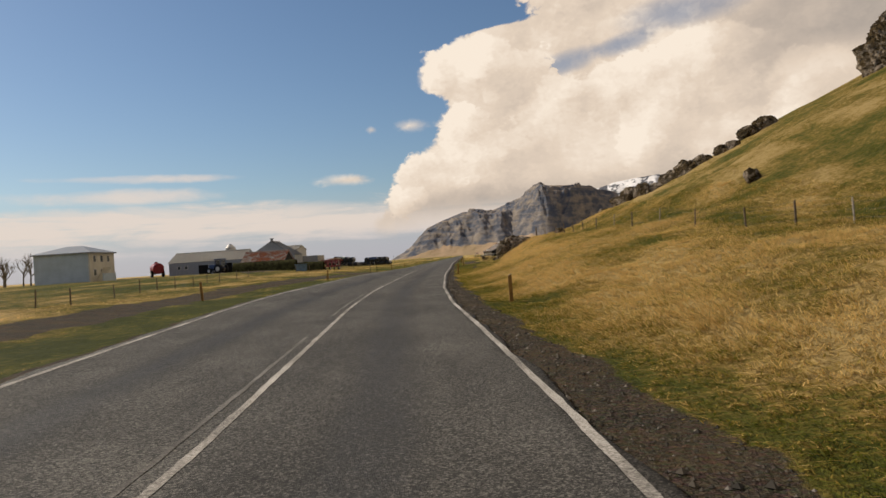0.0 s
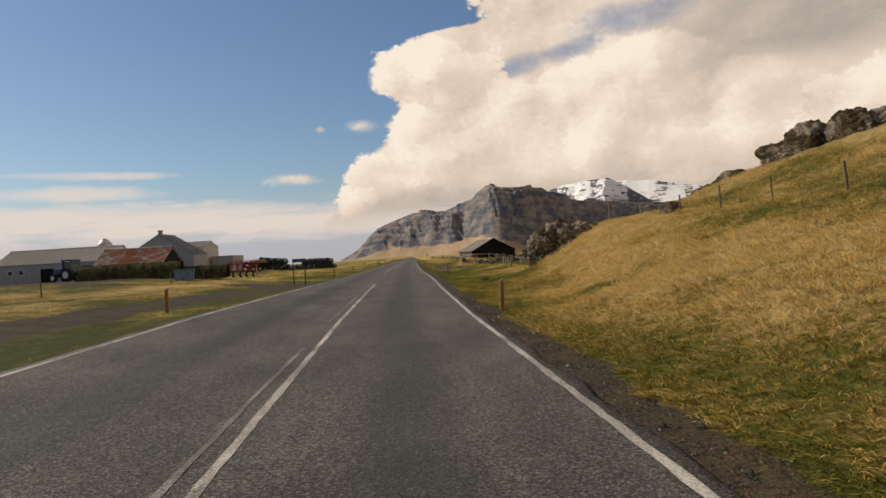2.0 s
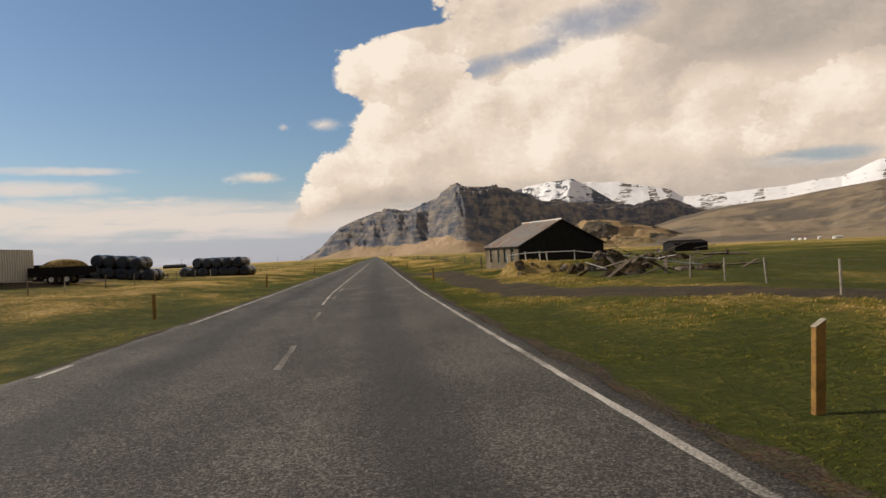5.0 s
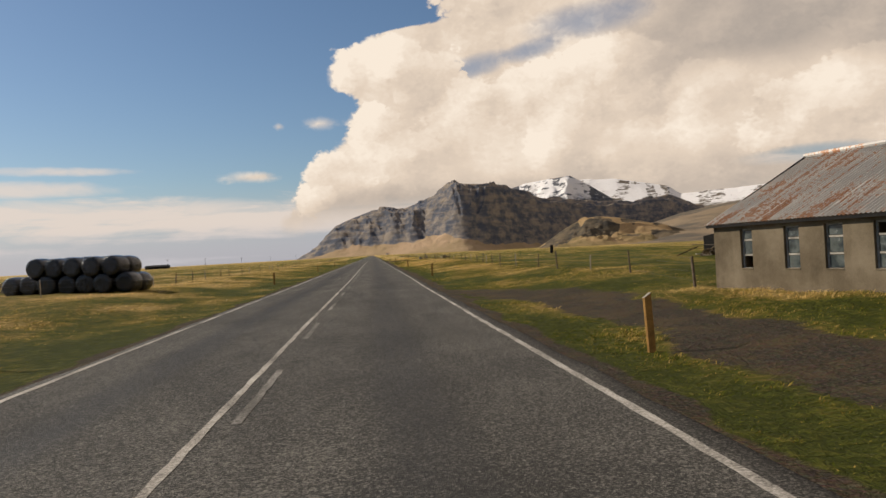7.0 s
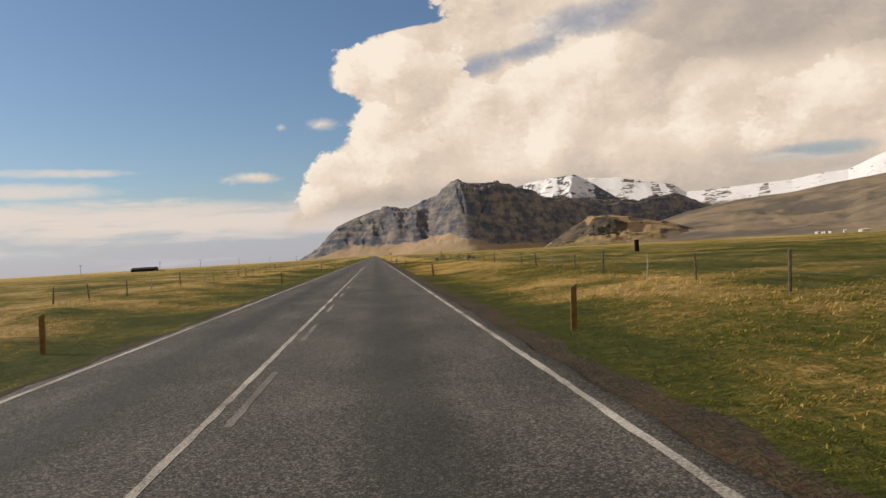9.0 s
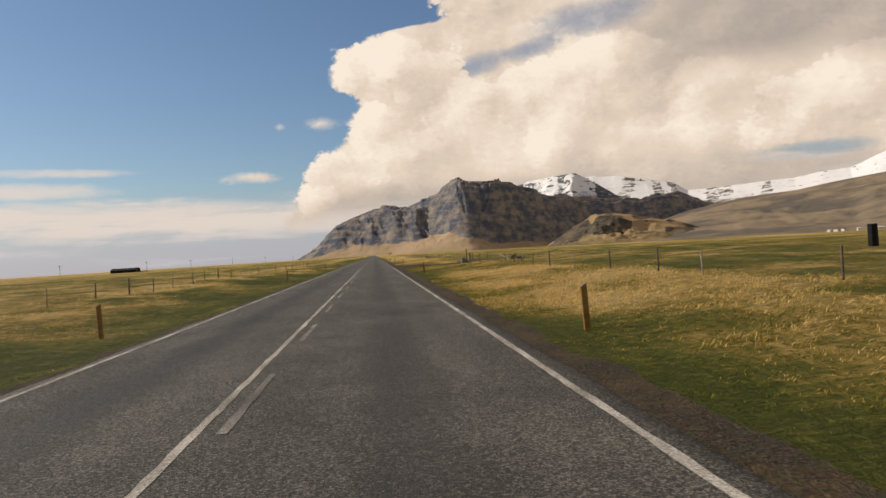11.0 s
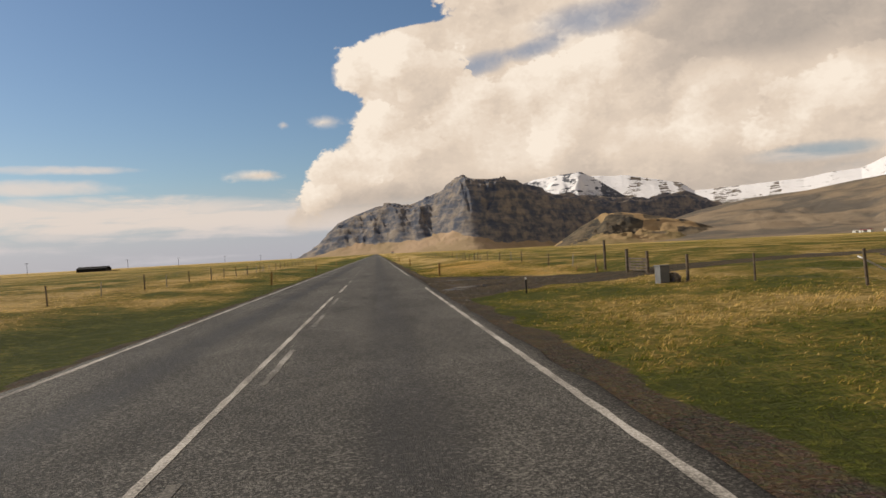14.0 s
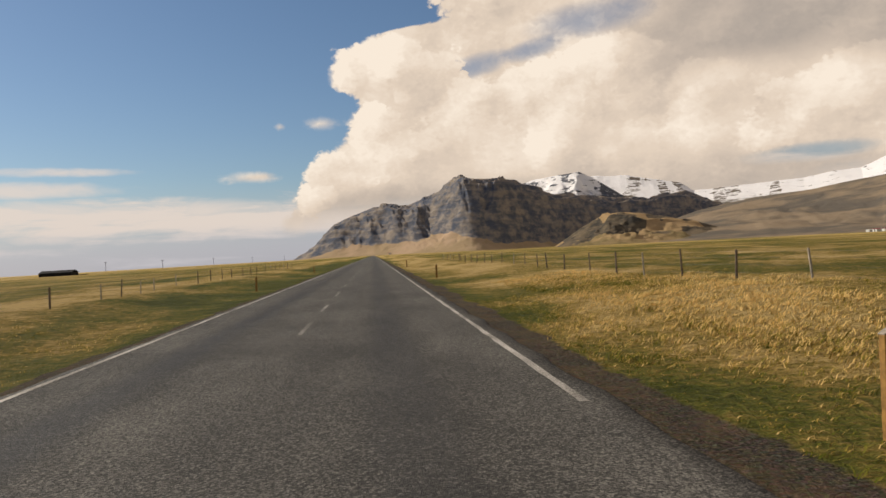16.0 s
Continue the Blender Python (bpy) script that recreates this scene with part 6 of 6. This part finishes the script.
for x, y in ((-205, 900), (-190, 1000), (-170, 1120), (-150, 1250), (-128, 1400), (-240, 800)):
    power_pole(x, y)
rnd = random.Random(21)
for k in range(17):
    az_, d = (rnd.uniform(32.3, 35.8), rnd.uniform(1400, 1480)) if k < 11 else (rnd.uniform(1.0, 7.5), rnd.uniform(2550, 2750))
    x, y = 2 + d * math.sin(radians(az_)), 170 + d * math.cos(radians(az_))
    w_, h_ = rnd.uniform(4.5, 9), rnd.uniform(2.2, 3.8)
    e = thing("farmhouse", "tiny white farmhouse far off below the mountains", "house", x, y, stand(x, y) + (2.0 if k < 11 else 3.0), rnd.uniform(-30, 30), "far farmhouses")
    part("wall", boxes((-w_ / 2, w_ / 2, -3, 3, -4, h_ * 0.6)), MAT["whitewood"], e)
    bm = bmesh.new()
    slab(bm, [(-w_ / 2, -3.2, h_ * 0.6), (w_ / 2, -3.2, h_ * 0.6), (w_ / 2, 0, h_), (-w_ / 2, 0, h_)], 0.2)
    slab(bm, [(-w_ / 2, 0, h_), (w_ / 2, 0, h_), (w_ / 2, 3.2, h_ * 0.6), (-w_ / 2, 3.2, h_ * 0.6)], 0.2)
    part("roof", bm, MAT["whitewood"] if k % 3 else MAT["red"], e)
e = thing("hay_pole", "dark weathered post standing alone in the field", "post", 30.2, 248.0)
part("shaft", tube(bmesh.new(), (0, 0, -0.3), (0, 0, 1.3), 0.28, 0.26, 8), MAT["dark"], e)


def bare_tree(x, y, h, seed):
    """A leafless spring tree: trunk, limbs and fine twigs."""
    rnd = random.Random(seed)
    e = thing("tree", "small bare spring tree with fine pale twigs", "tree", x, y, None, 0, "trees by the house")
    trunk, twigs = bmesh.new(), bmesh.new()

    def grow(p, d, l, r, depth):
        q = p + d * l
        tube(trunk if depth < 2 else twigs, p, q, r, r * 0.65, 6 if depth < 2 else 3)
        if depth < 4:
            for k in range(3 if depth else 5):
                t = Vector((rnd.gauss(0, 0.55), rnd.gauss(0, 0.55), rnd.uniform(0.3, 1.0)))
                grow(p + (q - p) * rnd.uniform(0.55, 1.0), (d * 0.8 + t).normalized(), l * rnd.uniform(0.55, 0.75), r * 0.55, depth + 1)
    grow(Vector((0, 0, -0.1)), Vector((0.05, 0, 1)), h * 0.33, 0.13, 0)
    part("trunk", trunk, MAT["bark"], e)
    part("crown", twigs, MAT["bark"], e, "thin crown of bare twigs")


for k, (x, y, h) in enumerate([(-50.6, 95.0, 6.2), (-52.2, 96, 5.6), (-54.0, 95.0, 5.2), (-55.5, 97, 5.8), (-57.5, 96, 5.2)]):
    bare_tree(x, y, h, k)


# ---------------------------------------------------------------- grass
def tufts(name, label, x, y, height, blades, seed, wind=(0.5, -0.25), width=0.011, stiff=0.62):
    """Tufts of bent blades at the given places, all in one mesh."""
    rs = np.random.RandomState(seed)
    n = len(x)
    h = np.repeat(height, blades) * rs.uniform(0.45, 1.15, n * blades)
    cx = np.repeat(x, blades) + rs.normal(0, 0.055, n * blades)
    cy = np.repeat(y, blades) + rs.normal(0, 0.055, n * blades)
    cz = np.repeat(land(x, y), blades) - 0.03
    dry = np.repeat(dry_at(x, y), blades)
    a = rs.uniform(0, 2 * np.pi, n * blades)
    lean = rs.uniform(0.2, 0.95, n * blades) * h
    ox = np.cos(a) * lean * 0.8 + wind[0] * h * rs.uniform(0.2, 1.2, n * blades)
    oy = np.sin(a) * lean * 0.8 + wind[1] * h * rs.uniform(0.2, 1.2, n * blades)
    b = rs.uniform(0, 2 * np.pi, n * blades)
    wx, wy = np.cos(b) * width, np.sin(b) * width
    up = h * stiff
    v = np.empty((n * blades, 5, 3), dtype=np.float32)
    v[:, 0] = np.stack([cx - wx, cy - wy, cz], 1)
    v[:, 1] = np.stack([cx + wx, cy + wy, cz], 1)
    v[:, 2] = np.stack([cx + ox * 0.4 + wx * 0.8, cy + oy * 0.4 + wy * 0.8, cz + up * 0.75], 1)
    v[:, 3] = np.stack([cx + ox * 0.4 - wx * 0.8, cy + oy * 0.4 - wy * 0.8, cz + up * 0.75], 1)
    v[:, 4] = np.stack([cx + ox, cy + oy, cz + up], 1)
    k = n * blades
    me = bpy.data.meshes.new(name)
    me.vertices.add(k * 5)
    me.vertices.foreach_set("co", v.ravel())
    base = np.arange(k)[:, None] * 5
    loops = np.concatenate([base + np.array([[0, 1, 2, 3]]), base + np.array([[3, 2, 4]])], 1).ravel()
    me.loops.add(k * 7)
    me.loops.foreach_set("vertex_index", loops.astype(np.int32))
    me.polygons.add(k * 2)
    starts = (np.arange(k)[:, None] * 7 + np.array([[0, 4]])).ravel()
    me.polygons.foreach_set("loop_start", starts.astype(np.int32))
    me.update(calc_edges=True)
    me.materials.append(MAT["blade"])
    ob = tagged(new(name, me), label, "grass", kind="stuff")
    give(ob, dry=np.repeat(dry, 5))
    return ob


def scatter(n, x0, x1, y0, y1, seed, thin=1.0):
    """Random places off the gravel and the road, denser towards the road side x0."""
    rs = np.random.RandomState(seed)
    u = rs.uniform(0, 1, n) ** thin
    y = rs.uniform(y0, y1, n)
    c = centre(y)
    x = c + x0 + (x1 - x0) * u
    keep = gravel_at(x, y) < rs.uniform(0.15, 0.6, n)
    return x[keep], y[keep]


def lay(name, label, n, x0, x1, y0, y1, seed, tall, blades, thin=1.0, wind=(0.5, -0.25), width=0.011, stiff=0.62):
    x, y = scatter(n, x0, x1, y0, y1, seed, thin)
    h = tall * (0.45 + 0.9 * dry_at(x, y)) * (1 + 0.5 * fbm(x, y, 1.5, 2, seed))
    return tufts(name, label, x, y, h, blades, seed, wind, width, stiff)


lay("bank_grass", "matted straw-dry tussock grass on the hillside", 44000, 4.6, 21.0, 1, 86, 1, 0.36, 7, 1.35, (-0.8, -0.75), 0.008, 0.34)
lay("verge_grass", "green and dry grass along the road verge", 19000, 4.5, 12.0, 64, 150, 2, 0.21, 8, 1.35, width=0.008, stiff=0.5)
lay("verge_grass", "green and dry grass along the road verge", 32000, 4.5, 14.0, 145, 335, 3, 0.2, 7, 1.6, width=0.008, stiff=0.5)
lay("verge_grass", "short green grass along the road verge", 15000, -3.9, -15.0, 4, 160, 4, 0.16, 6, 1.4, width=0.009, stiff=0.5)
lay("verge_grass", "short green grass along the road verge", 17000, -3.6, -14.0, 150, 335, 5, 0.15, 6, 1.5, width=0.009, stiff=0.5)
x_, y_ = scatter(2600, 7.5, 11.5, 308, 345, 6, 1.0)
tufts("fence_grass", "long dry grass along the field fence", x_, y_, np.full(len(x_), 0.2), 7, 6)


# ---------------------------------------------------------------- loose stones on the shoulder and the turning
def loose_stones(n, x0, x1, y0, y1, seed):
    rs = np.random.RandomState(seed)
    y = rs.uniform(y0, y1, n)
    x = centre(y) + x0 + (x1 - x0) * rs.uniform(0, 1, n) ** 1.3
    keep = gravel_at(x, y) > 0.5
    x, y = x[keep], y[keep]
    r = rs.uniform(0.008, 0.028, len(x)) * np.where(rs.uniform(0, 1, len(x)) > 0.93, 1.9, 1.0)
    z = land(x, y)
    ways = np.array([(1, 0, 0), (0, 1, 0), (-1, 0, 0), (0, -1, 0), (0, 0, 0.8), (0, 0, -0.6)], float)
    v = np.stack([x, y, z + r * 0.25], 1)[:, None, :] + ways[None] * r[:, None, None] * rs.uniform(0.6, 1.3, (len(x), 6, 1))
    faces = np.array([(0, 1, 4), (1, 2, 4), (2, 3, 4), (3, 0, 4), (1, 0, 5), (2, 1, 5), (3, 2, 5), (0, 3, 5)])
    f = (np.arange(len(x))[:, None, None] * 6 + faces[None]).reshape(-1, 3)
    ob = new("loose_gravel", mesh_of("loose_gravel", v.reshape(-1, 3).tolist(), f.tolist(), MAT["gravel_stone"]))
    return tagged(ob, "loose grey gravel stones beside the asphalt", "gravel", kind="stuff")


loose_stones(5000, 4.1, 5.6, 4, 70, 31)
loose_stones(4500, 4.1, 12.0, 288, 312, 32)
